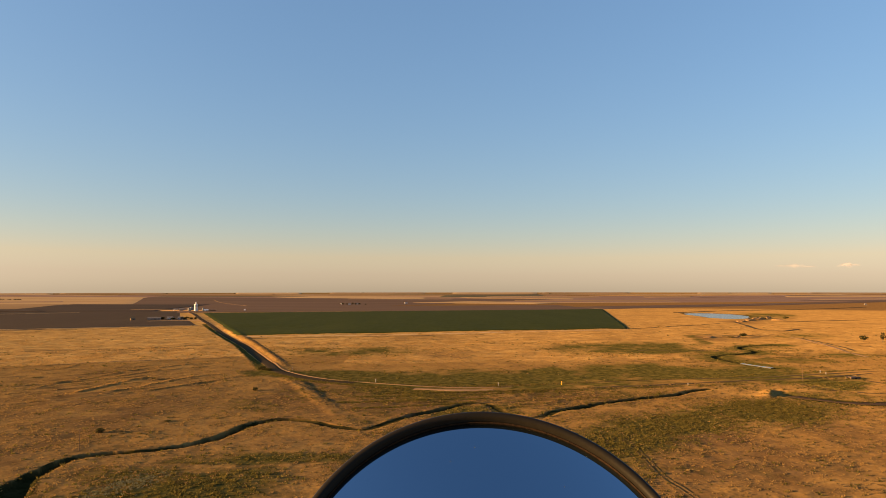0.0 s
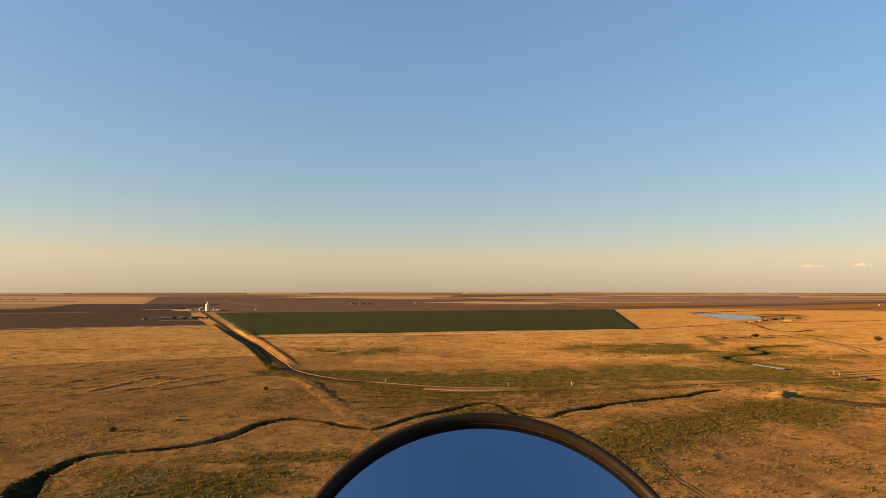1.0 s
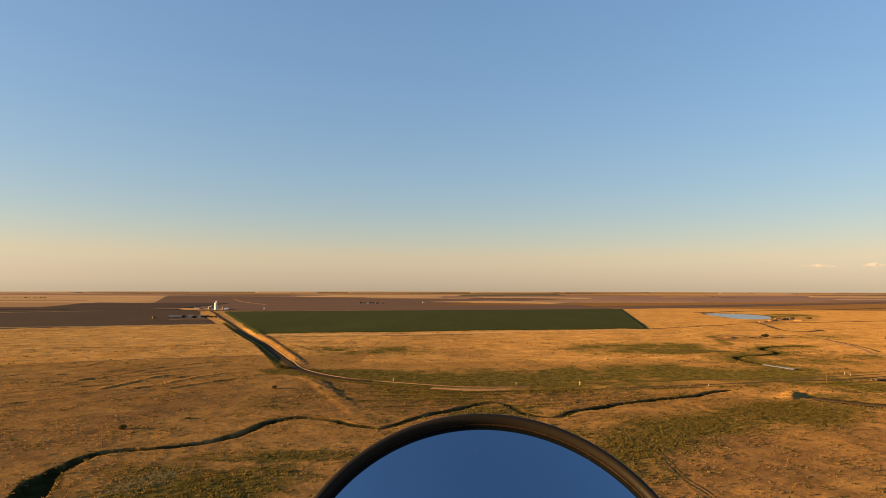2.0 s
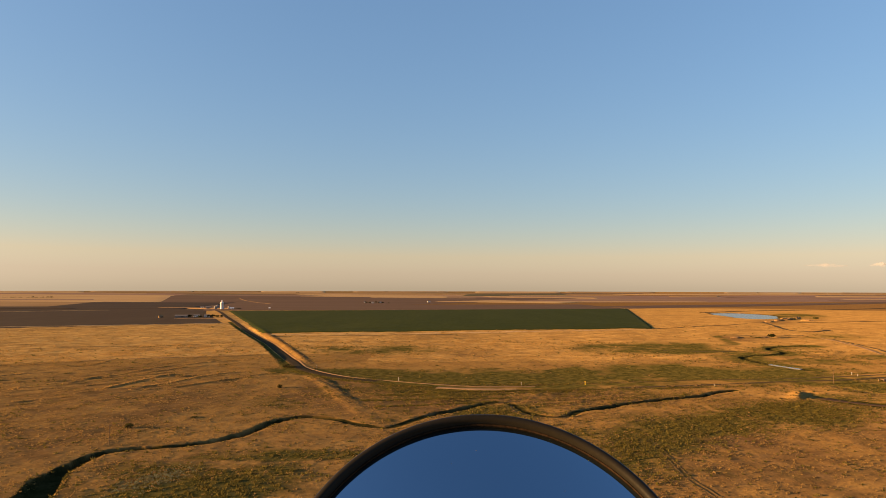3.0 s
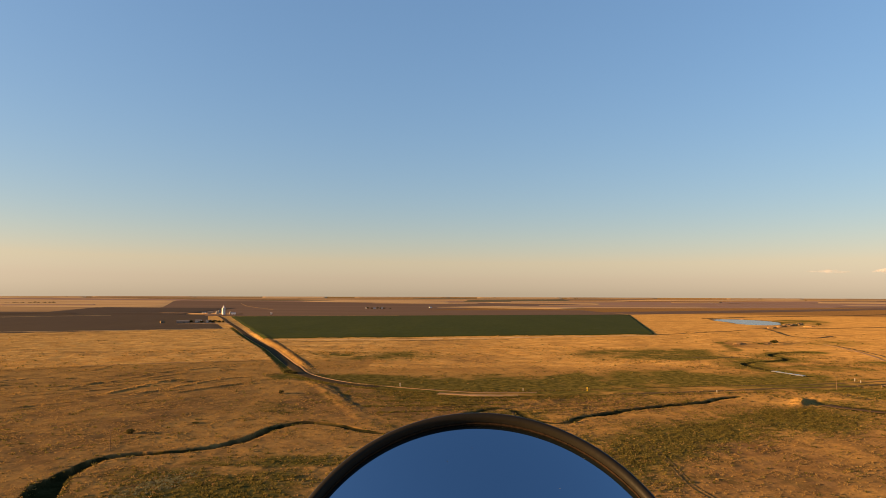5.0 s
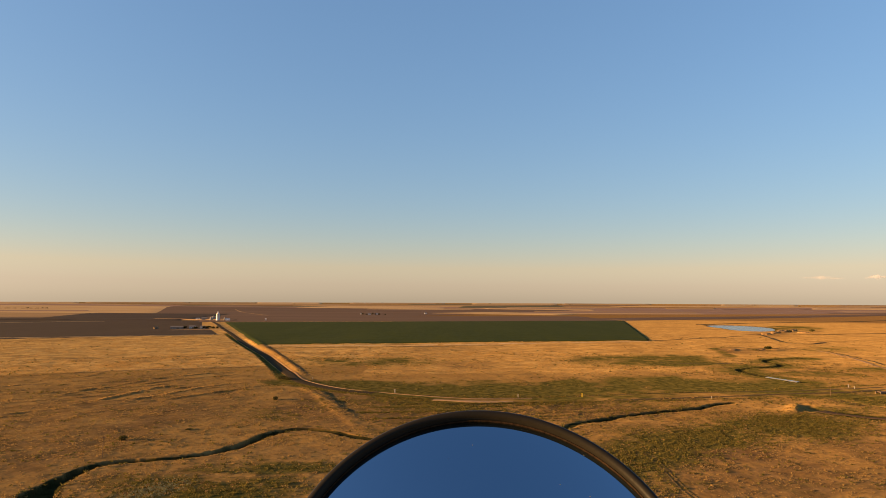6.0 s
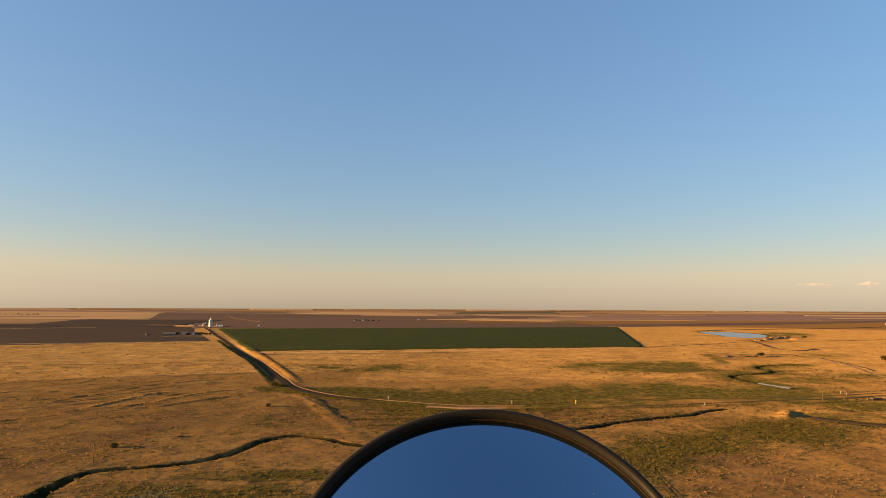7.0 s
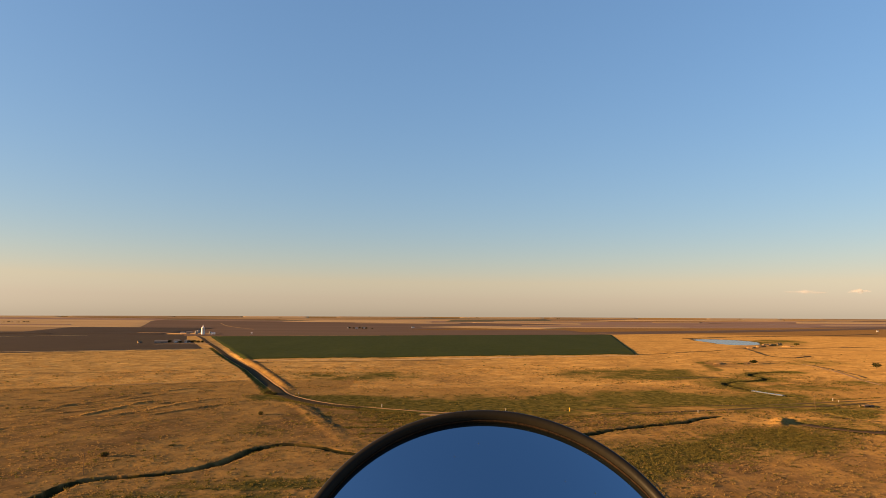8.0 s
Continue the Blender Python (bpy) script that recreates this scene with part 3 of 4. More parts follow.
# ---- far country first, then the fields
# distant ploughed fields take the soils whose colour already holds the haze
field("far_field", [(-2900, 2050), (3300, 2600), (3300, 3600), (-2900, 4000)], M_SOIL_FAR_HAZE, "wide brown ploughed plain below the horizon", "field", 0.3, (90, 40))
field("far_field", [(-1240, 2180), (-300, 1760), (700, 3200), (-1560, 3560)], M_SOIL_MID_HAZE, "purple-brown ploughed field behind the farm", "field", 0.9, (70, 40))
field("far_field", [(-560, 1400), (446, 1622), (420, 2050), (-760, 1900)], M_SOIL_MID_HAZE, "dark brown ploughed field behind the green crop", "field", 1.2, (60, 20))
field("far_field", [(446, 1622), (1940, 2485), (1990, 2620), (420, 1850)], M_SOIL_MID_HAZE, "dark brown ploughed strip behind the pasture", "field", 1.2, (60, 12))
field("wheat_field", [(-1700, 1480), (-1012, 1640), (-1242, 2200), (-2200, 2300)], M_STUBBLE_DIM, "harvested golden wheat field", "field", 1.6, (40, 30))
field("wheat_field", [(-2200, 2290), (-1000, 2190), (-1560, 3560), (-3000, 3300)], M_STUBBLE, "harvested golden wheat field", "field", 1.7, (40, 30))
field("far_strip", [(-1703, 2337), (-1404, 2468), (-1466, 2576), (-1785, 2449)], M_SOIL_FAR_HAZE, "dull brown strip across the harvested wheat", "field", 2.6, (40, 8))
rng = random.Random(11)
for k in range(46):
    y0 = 2450 + 2200 * (k / 46) ** 1.0 + rng.uniform(-60, 60)
    x0 = y0 * rng.uniform(-0.75, 0.62)
    w, d, lean = y0 * rng.uniform(0.12, 0.4), rng.uniform(35, 130), rng.uniform(-0.12, 0.05)
    if (x0 < -0.25 * y0 and y0 < 3600) or math.hypot(max(-x0, x0 + w * 1.05), y0 + d) > 4700:
        continue
    m = (M_STUBBLE, M_STUBBLE, M_SOIL_FAR_HAZE, M_SOIL_MID_HAZE, M_STUBBLE, M_FAR_GREEN_HAZE, M_STUBBLE_DIM)[k % 7]
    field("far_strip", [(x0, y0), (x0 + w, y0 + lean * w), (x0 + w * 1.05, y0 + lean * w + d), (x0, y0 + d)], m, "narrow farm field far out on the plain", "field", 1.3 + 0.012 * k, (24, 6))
field("far_strip", [(-843, 3397), (-21, 3184), (-23, 3586), (-652, 3896)], M_STUBBLE, "pale stubble strip far away", "field", 2.0)
field("far_strip", [(194, 3320), (692, 3034), (748, 3277), (160, 3520)], M_STUBBLE, "pale stubble strip far away", "field", 2.0)
field("far_strip", [(-80, 2407), (379, 2221), (496, 2406), (171, 2644)], M_STUBBLE, "orange stubble strip far away", "field", 2.0)
field("far_strip", [(1155, 3417), (1372, 3292), (1475, 3537), (1199, 3546)], M_STUBBLE_DIM, "orange stubble strip far away", "field", 2.0)
field("far_strip", [(1027, 3963), (2367, 3547), (2480, 3715), (1065, 4112)], M_STUBBLE, "pale stubble strip far away", "field", 2.0)
field("far_strip", [(1844, 3265), (2404, 3077), (2628, 3364), (1972, 3490)], M_STUBBLE, "pale stubble strip far away", "field", 2.2)
field("far_strip", [(-1900, 4000), (2675, 4000), (2716, 4080), (-1930, 4400)], M_STUBBLE_DIM, "haze-coloured strip of fields at the horizon", "field", 2.0, (60, 10))
field("far_strip", [(41, 3596), (711, 3800), (728, 4200), (82, 4047)], M_FAR_GREEN_HAZE, "dull green strip far away", "field", 2.6)
# outermost ring of strips, kept pale in colour in place of horizon haze
for k in range(8):
    a0, a1 = radians(-40 + 10 * k + (2, 0, 3, 1)[k % 4]), radians(-30.4 + 10 * k - (0, 2, 1, 0)[k % 4])
    r0, r1 = (4480, 4600, 4420, 4540)[k % 4], 4922
    field("far_strip", [(r0 * math.sin(a0), r0 * math.cos(a0)), (r0 * math.sin(a1), r0 * math.cos(a1)), (r1 * math.sin(a1), r1 * math.cos(a1)), (r1 * math.sin(a0), r1 * math.cos(a0))], (M_STUBBLE, M_STUBBLE_DIM)[k % 2], "haze-coloured strip of fields at the horizon", "field", 2.8, (30, 8))
field("fallow_field", [(-1010, 1466), (-640, 1492), (-740, 2180), (-1242, 2167)], M_SOIL_GREY, "dark grey fallow field beside the farm road", "field", 2.0, (40, 30))
field("fallow_field", [(-1300, 1400), (-880, 1480), (-1000, 1640), (-1400, 1580)], M_SOIL_GREY, "dark grey fallow field beside the wheat", "field", 2.4, (40, 30))
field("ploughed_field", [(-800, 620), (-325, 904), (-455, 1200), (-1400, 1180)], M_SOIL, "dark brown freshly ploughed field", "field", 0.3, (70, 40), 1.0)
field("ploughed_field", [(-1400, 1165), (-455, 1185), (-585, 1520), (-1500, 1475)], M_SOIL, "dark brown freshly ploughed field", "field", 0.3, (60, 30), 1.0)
field("crop_field", [(-212, 703), (254, 808), (444, 1616), (-492, 1384)], M_CROP, "dense dark green irrigated crop field", "crop field", 0.85, (170, 200), 1.2, 0.10)

# ---- road, tracks and water
ribbon("road", ROAD_LINE[: int(len(ROAD_LINE) * 0.83)], 3.4, M_ASPHALT, "narrow dark asphalt country road in a shallow cutting", "road", 0.08)
ribbon("road", smooth(ROAD[11:17], 5.0) + np.array([1.5, 4.5]), 0.8, M_DIRT, "pale unpaved road along the green hollow", "road", 0.10, sway=0.3)


def beside(line, off):
    d = np.gradient(line, axis=0)
    return line + np.stack([d[:, 1], -d[:, 0]], 1) / np.maximum(np.linalg.norm(d, axis=1), 1e-9)[:, None] * off


# dark ribbon east of the berm stands in for the berm's shadow
ribbon("ditch", beside(BERM_LINE, -4.2)[8:], 1.0, M_RUT_SHADOW, "dark strip painted as the shadow of the road bank", "ditch", 0.06, sway=0.6)
k0, k1 = int(len(ROAD_LINE) * 0.06), int(len(ROAD_LINE) * 0.755)
for side, k0, k1 in ((4.6, k0, k1 * 5 // 9), (-4.6, k0, k1), (-4.6, k1, len(ROAD_LINE) * 84 // 100)):
    ribbon("road_shoulder", beside(ROAD_LINE, side)[k0:k1], 0.5, M_DIRT, "pale gravel shoulder of the country road", "shoulder", 0.14)
ribbon("field_edge", smooth([(-196, 684), (-110, 693), (-5, 716), (245, 788)], 8), 4.5, M_MOWN, "pale mown strip along the crop field", "field edge", 0.1, sway=0.5)
ribbon("ditch", smooth([(-188, 652), (-105, 668), (-20, 690), (60, 712)], 6), 1.6, M_RUT_SHADOW, "dark weedy rut along the crop margin", "ditch", 0.12, sway=0.7)
ribbon("dirt_track", smooth([(-8, 319), (12, 314), (31, 314)], 3.0), 2.2, M_GRAVEL, "bare pinkish turn-out beside the road", "track", 0.12, sway=0.3)
RUTS = smooth([(64, 213), (64, 199), (63, 184), (62, 170), (63, 158), (64, 146)], 2.0)
for off in (-0.7, 0.7):
    ribbon("dirt_track", beside(RUTS, off), 0.24, M_RUT_SHADOW, "faint wheel rut in dry grass", "track", 0.06, sway=0.6)
ribbon("field_edge", smooth([(-800, 612), (-640, 740), (-576, 789), (-456, 834), (-326, 899)], 10.0), 2.2, M_MOWN, "pale grass margin along the ploughed field", "field edge", 0.5, sway=0.5)
ribbon("dirt_track", smooth([(-1000, 2956), (-800, 2450), (-569, 1987)], 40), 2.2, M_STUBBLE_DIM, "pale farm track across ploughed soil", "track", 1.1)
ribbon("dirt_track", smooth([(-730, 1575), (-620, 1550), (-510, 1500)], 12), 10.0, M_DIRT, "pale gravel farmyard lane", "track", 2.4)
ribbon("dirt_track", smooth([(-449, 1020), (-424, 1040), (-370, 1040)], 8), 5.0, M_GRAVEL, "pale gravel drive to the farmhouse", "track", 0.5)

mid = POND_SHORE.mean(0)
fan = np.linspace(0.01, 1.0, 6)[:, None, None] * (POND_SHORE[:-1] - mid)[None] * 1.03 + mid
pond = sheet("pond", np.concatenate([fan, np.full((*fan.shape[:2], 1), -0.75)], 2).reshape(-1, 3), grid_faces(6, len(POND_SHORE) - 1, True), M_WATER)
tagged(pond, "calm pond reflecting the pale blue sky", "pond", kind="structure")
pool = FAR_LINE[int(len(FAR_LINE) * 0.055): int(len(FAR_LINE) * 0.155)]
creek_water = ribbon("creek_water", pool, 1.3, M_WATER_CREEK, "still creek pool reflecting the sky", "water", 0.85)
ribbon("creek_bed", beside(EAST_LINE, -1.8)[5:], 2.6, M_BED, "smooth brown silt bed of the dry channel", "creek bed", 0.12, sway=0.3)
# ---- faint lines over the pasture: ditches, ruts and old tracks
for pts, half in (([(251, 807), (343, 862), (424, 924)], 1.4), ([(468, 973), (428, 844), (410, 776), (423, 757), (462, 790)], 2.0),
                  ([(531, 1363), (709, 1486), (970, 1597), (1225, 1765)], 5.0), ([(300, 695), (330, 680), (377, 692)], 2.0),
                  ([(376, 639), (363, 576), (347, 515)], 1.1), ([(170, 519), (198, 511), (237, 518)], 1.2),
                  ([(517, 962), (597, 984), (713, 1028)], 1.5), ([(-360, 498), (-312, 530), (-246, 545), (-187, 590)], 1.3), ([(-252, 425), (-205, 450), (-178, 463), (-143, 480)], 0.8), ([(-255, 353), (-247, 365), (-236, 372)], 1.0),
                  ([(236, 350), (240, 333), (243, 318), (247, 307)], 1.0), ([(198, 330), (199, 316), (206, 304), (222, 296)], 0.9), ([(25, 277), (25, 260), (32, 251), (42, 248), (51, 253)], 0.8), ([(-1, 259), (10, 271), (24, 282), (38, 281)], 0.9), ([(-72, 339), (-64, 325), (-54, 306), (-44, 287)], 1.2), ([(84, 322), (132, 333), (182, 346), (217, 354), (259, 370)], 1.0), ([(27, 328), (57, 334), (87, 341), (119, 347), (151, 352), (182, 355), (230, 368), (275, 382)], 1.0)):
    ribbon("ditch", smooth(pts, 4.0), half, M_RUT_SHADOW, "dark weedy ditch line across dry pasture", "ditch", 0.05 + 0.0007 * max(0.0, pts[0][1] - 500), sway=0.6)
ribbon("dirt_track", smooth([(374, 653), (363, 599), (347, 543), (329, 489), (322, 462)], 4.0), 1.5, M_GRAVEL, "pale worn cattle track over dry grass", "track", 0.07, sway=0.4)
ribbon("dirt_track", smooth([(-254, 429), (-206, 453), (-178, 466), (-142, 484)], 4.0), 1.0, M_BANK, "thin yellow grass strip along a fence line", "track", 0.1, sway=0.5)
ribbon("dirt_track", smooth([(-938, 1289), (-894, 1328), (-847, 1370), (-773, 1417)], 10.0), 2.5, M_MOWN, "thin pale strip between ploughed fields", "track", 0.6, sway=0.9)

# ================= helpers for things =================


def part(name, bm, mat, parent, label=""):
    me = bpy.data.meshes.new(name)
    bm.normal_update()
    bm.to_mesh(me)
    bm.free()
    me.materials.append(mat)
    ob = new(name, me)
    ob.parent = parent
    if label:
        ob["label"] = label
    return ob


def thing(name, x, y, label, category, group="", turn=0.0, z=None):
    ob = new(name)
    ob.matrix_basis = pose(x, y, float(height(np.array([x]), np.array([y]))[0]) if z is None else z, 0, 0, turn)
    return tagged(ob, label, category, group)


def box(bm, size, at=(0, 0, 0), bevel=0.0):
    made = bmesh.ops.create_cube(bm, size=1.0, matrix=Matrix.Translation(at) @ Matrix.Diagonal((*size, 1)))
    if bevel:
        edges = list({e for v in made["verts"] for e in v.link_edges})
        bmesh.ops.bevel(bm, geom=edges, offset=bevel, segments=1, affect="EDGES")
    return bm


def spun(profile, sides=24):
    """A body turned round z from (radius, height) pairs."""
    bm = bmesh.new()
    rows = []
    for r, z in profile:
        rows.append([bm.verts.new((r * math.cos(2 * math.pi * i / sides), r * math.sin(2 * math.pi * i / sides), z)) for i in range(sides)])
    for a, b in zip(rows, rows[1:]):
        for i in range(sides):
            bm.faces.new((a[i], a[(i + 1) % sides], b[(i + 1) % sides], b[i]))
    for f in bm.faces:
        f.smooth = True
    return bm


def clumps(bm, centre, radii, count, size, rng):
    """Many small leaf clumps in an uneven crown."""
    for _ in range(count):
        while True:
            p = Vector((rng.uniform(-1, 1), rng.uniform(-1, 1), rng.uniform(-1, 1)))
            if 0.25 < p.length < 1.0 and noise.noise(p * 2.3 + Vector(centre)) > -0.22:
                break
        c = Vector(centre) + Vector((p.x * radii[0], p.y * radii[1], p.z * radii[2]))
        s = size * rng.uniform(0.5, 1.3)
        vs = [bm.verts.new(c + Vector((rng.gauss(0, 1), rng.gauss(0, 1), rng.gauss(0, 0.8))).normalized() * s) for _ in range(5)]
        for f in ((0, 1, 2), (0, 2, 3), (0, 3, 1), (1, 4, 2), (2, 4, 3)):
            bm.faces.new([vs[i] for i in f])
    return bm


def limb(bm, a, b, ra, rb, sides=6):
    a, b = Vector(a), Vector(b)
    q = (b - a).to_track_quat("Z", "Y").to_matrix().to_4x4()
    bmesh.ops.create_cone(bm, cap_ends=True, segments=sides, radius1=ra, radius2=rb, depth=(b - a).length, matrix=Matrix.Translation((a + b) / 2) @ q)


def tree(x, y, h, wide, label, seed, group="", name="tree", category="tree", count=260):
    rng = random.Random(seed)
    t = thing(name, x, y, label, category, group)
    bm = bmesh.new()
    limb(bm, (0, 0, -0.2), (0.05 * h, 0, 0.45 * h), 0.035 * h, 0.022 * h, 8)
    for k in range(5):
        a = k * 2.4 + rng.random()
        limb(bm, (0.04 * h, 0, (0.28 + 0.04 * k) * h), (math.cos(a) * wide * 0.35, math.sin(a) * wide * 0.35, (0.6 + 0.05 * k) * h), 0.016 * h, 0.006 * h)
    part("trunk", bm, M_BARK, t)
    bm = bmesh.new()
    clumps(bm, (0.03 * h, 0, 0.62 * h), (wide * 0.5, wide * 0.5, 0.38 * h), count, (0.075 if count > 150 else 0.13) * (h + wide) * 0.5 + 0.05, rng)
    part("crown", bm, M_LEAF, t)
    return t


def bush(x, y, h, wide, label, seed, group="", count=240, leaf=M_SHRUB):
    rng = random.Random(seed)
    t = thing("bush", x, y, label, "bush", group)
    bm = bmesh.new()
    for k in range(6):
        a = k * 1.05 + rng.random() * 0.4
        limb(bm, (0, 0, -0.1), (math.cos(a) * wide * 0.3, math.sin(a) * wide * 0.3, h * 0.6), 0.05 * h, 0.015 * h, 5)
    part("stem", bm, M_BARK, t)
    bm = bmesh.new()
    clumps(bm, (0, 0, h * 0.5), (wide * 0.5, wide * 0.5, h * 0.52), count, 0.09 * h + 0.03 * wide, rng)
    part("foliage", bm, leaf, t)
    return t


def house(x, y, turn, size, wall_mat, roof_mat, label, category="house", name="house", group=""):
    w, d, h = size
    t = thing(name, x, y, label, category, group, turn)
    part("wall", box(bmesh.new(), (w, d, h), (0, 0, h / 2)), wall_mat, t)
    bm = bmesh.new()
    o, rise = 0.5, 0.28 * d
    prof = [(-d / 2 - o, h - 0.15), (0, h + rise), (d / 2 + o, h - 0.15), (d / 2 + o, h + 0.05), (0, h + rise + 0.22), (-d / 2 - o, h + 0.05)]
    ends = [[bm.verts.new((sx * (w / 2 + o), yy, zz)) for yy, zz in prof] for sx in (-1, 1)]
    n = len(prof)
    for i in range(n):
        bm.faces.new((ends[0][i], ends[0][(i + 1) % n], ends[1][(i + 1) % n], ends[1][i]))
    bm.faces.new(ends[0][::-1])
    bm.faces.new(ends[1])
    part("roof", bm, roof_mat, t)
    for sx in (-1, 1):
        bm = bmesh.new()
        vs = [bm.verts.new((sx * (w / 2 - 0.01), yy, zz)) for yy, zz in ((-d / 2, h), (d / 2, h), (0, h + rise))]
        bm.faces.new(vs)
        part("gable", bm, wall_mat, t)
    part("door", box(bmesh.new(), (1.2 if w < 18 else 4, 0.12, min(2.1, h * 0.8) if w < 18 else h * 0.8), (w * 0.1, -d / 2 - 0.04, min(2.1, h * 0.8) / 2 if w < 18 else h * 0.4)), M_ROOF, t)
    for k in (-0.32, 0.34):
        frame_bm = bmesh.new()
        for dx, dz, sx, sz in ((0, 0.5, 1.4, 0.1), (0, -0.5, 1.4, 0.1), (-0.65, 0, 0.1, 0.9), (0.65, 0, 0.1, 0.9)):
            box(frame_bm, (sx, 0.12, sz), (w * k + dx, -d / 2 - 0.05, h * 0.6 + dz))
        window = part("window", frame_bm, M_WHITE, t)
        part("pane", box(bmesh.new(), (1.2, 0.05, 0.9), (w * k, -d / 2 - 0.03, h * 0.6)), M_DARKPANE, window)
    return t


def grain_bin(x, y, r, h, mat, label, group=""):
    t = thing("grain_bin", x, y, label, "grain bin", group)
    part("body", spun([(r, -0.3), (r, h * 0.33), (r * 1.012, h * 0.34), (r, h * 0.35), (r, h * 0.66), (r * 1.012, h * 0.67), (r, h * 0.68), (r, h)]), mat, t)
    part("roof", spun([(r * 1.04, h - 0.1), (r * 1.04, h), (r * 0.2, h + r * 0.5), (r * 0.2, h + r * 0.5 + 0.5), (0.02, h + r * 0.5 + 0.6)]), mat, t)
    part("door", box(bmesh.new(), (1.0, 0.2, 1.8), (0, -r - 0.02, 1.0)), M_ROOF, t)
    return t


# ================= the mirror on the aircraft =================
MIRROR_AT, MIRROR_FACING = Vector((0.023, 0.4296, 49.0924)), Vector((0.0125, -0.6945, 0.7193))
R_RIM = 0.150
mirror = new("round_mirror")
mirror.matrix_basis = Matrix.Translation(MIRROR_AT) @ MIRROR_FACING.to_track_quat("Z", "Y").to_matrix().to_4x4()
tagged(mirror, "round convex mirror with a thick black rubber rim", "mirror")
rim = [(R_RIM - 0.0090, -0.004)] + [(R_RIM - 0.0043 - 0.0043 * math.cos(math.pi * i / 20), 0.0052 * math.sin(math.pi * i / 20) - 0.001) for i in range(21)] + [(R_RIM - 0.002, -0.016), (R_RIM - 0.03, -0.022), (0.01, -0.024)]
part("rim", spun(rim[::-1], 220), M_RUBBER, mirror, "thick black rubber rim")
part("sealant", spun([(R_RIM - 0.0099, -0.0026), (R_RIM - 0.0095, -0.0012), (R_RIM - 0.0090, -0.0006), (R_RIM - 0.0084, -0.0012)][::-1], 220), M_GRIME, mirror, "gritty dark sealant bead")
M_MIRROR = bpy.data.materials.new("blue_tinted_mirror")
M_MIRROR.use_nodes = True
mb = M_MIRROR.node_tree.nodes["Principled BSDF"]
# part of the reflected sky's blue is put into this base colour
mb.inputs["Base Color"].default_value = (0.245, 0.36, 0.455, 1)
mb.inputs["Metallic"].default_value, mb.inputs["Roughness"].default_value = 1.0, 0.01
CURVE = 0.50                                          # radius of the mirror's bulge
r_glass = R_RIM - 0.0095
glass = [(max(0.0005, r_glass * i / 40), math.sqrt(CURVE ** 2 - (r_glass * i / 40) ** 2) - math.sqrt(CURVE ** 2 - r_glass ** 2) - 0.002) for i in range(41)]
part("glass", spun(glass[::-1], 220), M_MIRROR, mirror, "convex mirror glass tinted blue, reflecting the sky")

speck = random.Random(3)
for k in range(9):                                    # grit stuck on the glass
    a, q = radians(speck.uniform(20, 160)), r_glass * speck.uniform(0.35, 0.97)
    z = math.sqrt(CURVE ** 2 - q * q) - math.sqrt(CURVE ** 2 - r_glass ** 2) - 0.002
    bm = bmesh.new()
    bmesh.ops.create_icosphere(bm, subdivisions=1, radius=0.00035 * speck.uniform(0.6, 1.2))
    part("grit", bm, M_GRIT, mirror).location = (q * math.cos(a), q * math.sin(a), z)

# ================= farms =================
silo = thing("grain_elevator", -545, 1490, "white grain elevator tower beside the road", "grain elevator")
part("tower", spun([(4.0, -0.5), (4.0, 14.5), (4.2, 14.6), (4.2, 15.0), (1.2, 16.6), (0.05, 16.7)]), M_WHITE, silo)
part("headhouse", box(bmesh.new(), (2.2, 2.2, 4.0), (0, 0, 18.3), 0.1), M_WHITE, silo)
part("spout", box(bmesh.new(), (0.6, 0.6, 3.0), (0, 0, 21.5)), M_STEEL, silo)
part("door", box(bmesh.new(), (1.6, 0.2, 2.4), (0, -3.5, 1.2)), M_ROOF, silo)
grain_bin(-532, 1500, 2.4, 5.5, M_STEEL, "dull steel grain bin beside the elevator", "grain bins")
grain_bin(-566, 1505, 3.4, 5.5, M_STEEL, "dull steel grain bin beside the elevator", "grain bins")
grain_bin(-576, 1545, 3.4, 6.5, M_STEEL, "dull steel grain bin beside the elevator", "grain bins")
house(-592, 1530, 8, (12, 8, 3.2), M_STEEL, M_ROOF, "low grey metal machine shed", "shed", "shed")
house(-612, 1540, 8, (8, 6, 3.0), M_WHITE, M_ROOF, "small white farm building", "shed", "shed")
house(-522, 1492, 8, (9, 5, 2.6), M_WHITE, M_WHITE, "low white farm shed by the road", "shed", "shed")
house(-435, 1500, 8, (3, 3, 3.2), M_WHITE, M_WHITE, "small white pump hut at the crop edge", "hut", "hut")
for ob in [o for o in scene.objects if o.parent is None and o.type == "EMPTY" and -640 < o.location.x < -420 and 1480 < o.location.y < 1560]:
    ob.location.z += 1.2                              # the yard is built up above the fields
house(-462, 1075, 10, (20, 7, 2.6), M_STEEL, M_ROOF, "long low grey metal barn", "barn", "barn")
house(-444, 1095, 10, (9, 7, 2.9), M_WHITE, M_ROOF, "white farmhouse among dark trees", "house", "house")
house(-425, 1092, 10, (8, 6, 3.0), M_WHITE, M_ROOF, "small white outbuilding near the farmhouse", "shed", "shed")
house(-492, 1062, 40, (6, 5, 2.6), M_DIRT, M_DIRT, "small tan hut at the field edge", "hut", "hut")
rng = random.Random(4)
for k, (x, y) in enumerate(((-452, 1082), (-446, 1080), (-436, 1082), (-430, 1084), (-423, 1080), (-414, 1084), (-408, 1088), (-455, 1090), (-402, 1084), (-418, 1090))):
    tree(x + rng.uniform(-5, 5), y + rng.uniform(-4, 4), rng.uniform(2.4, 4.8), rng.uniform(3.5, 8), "dark broad tree round the farmstead", 20 + k, "farmstead trees", count=110)
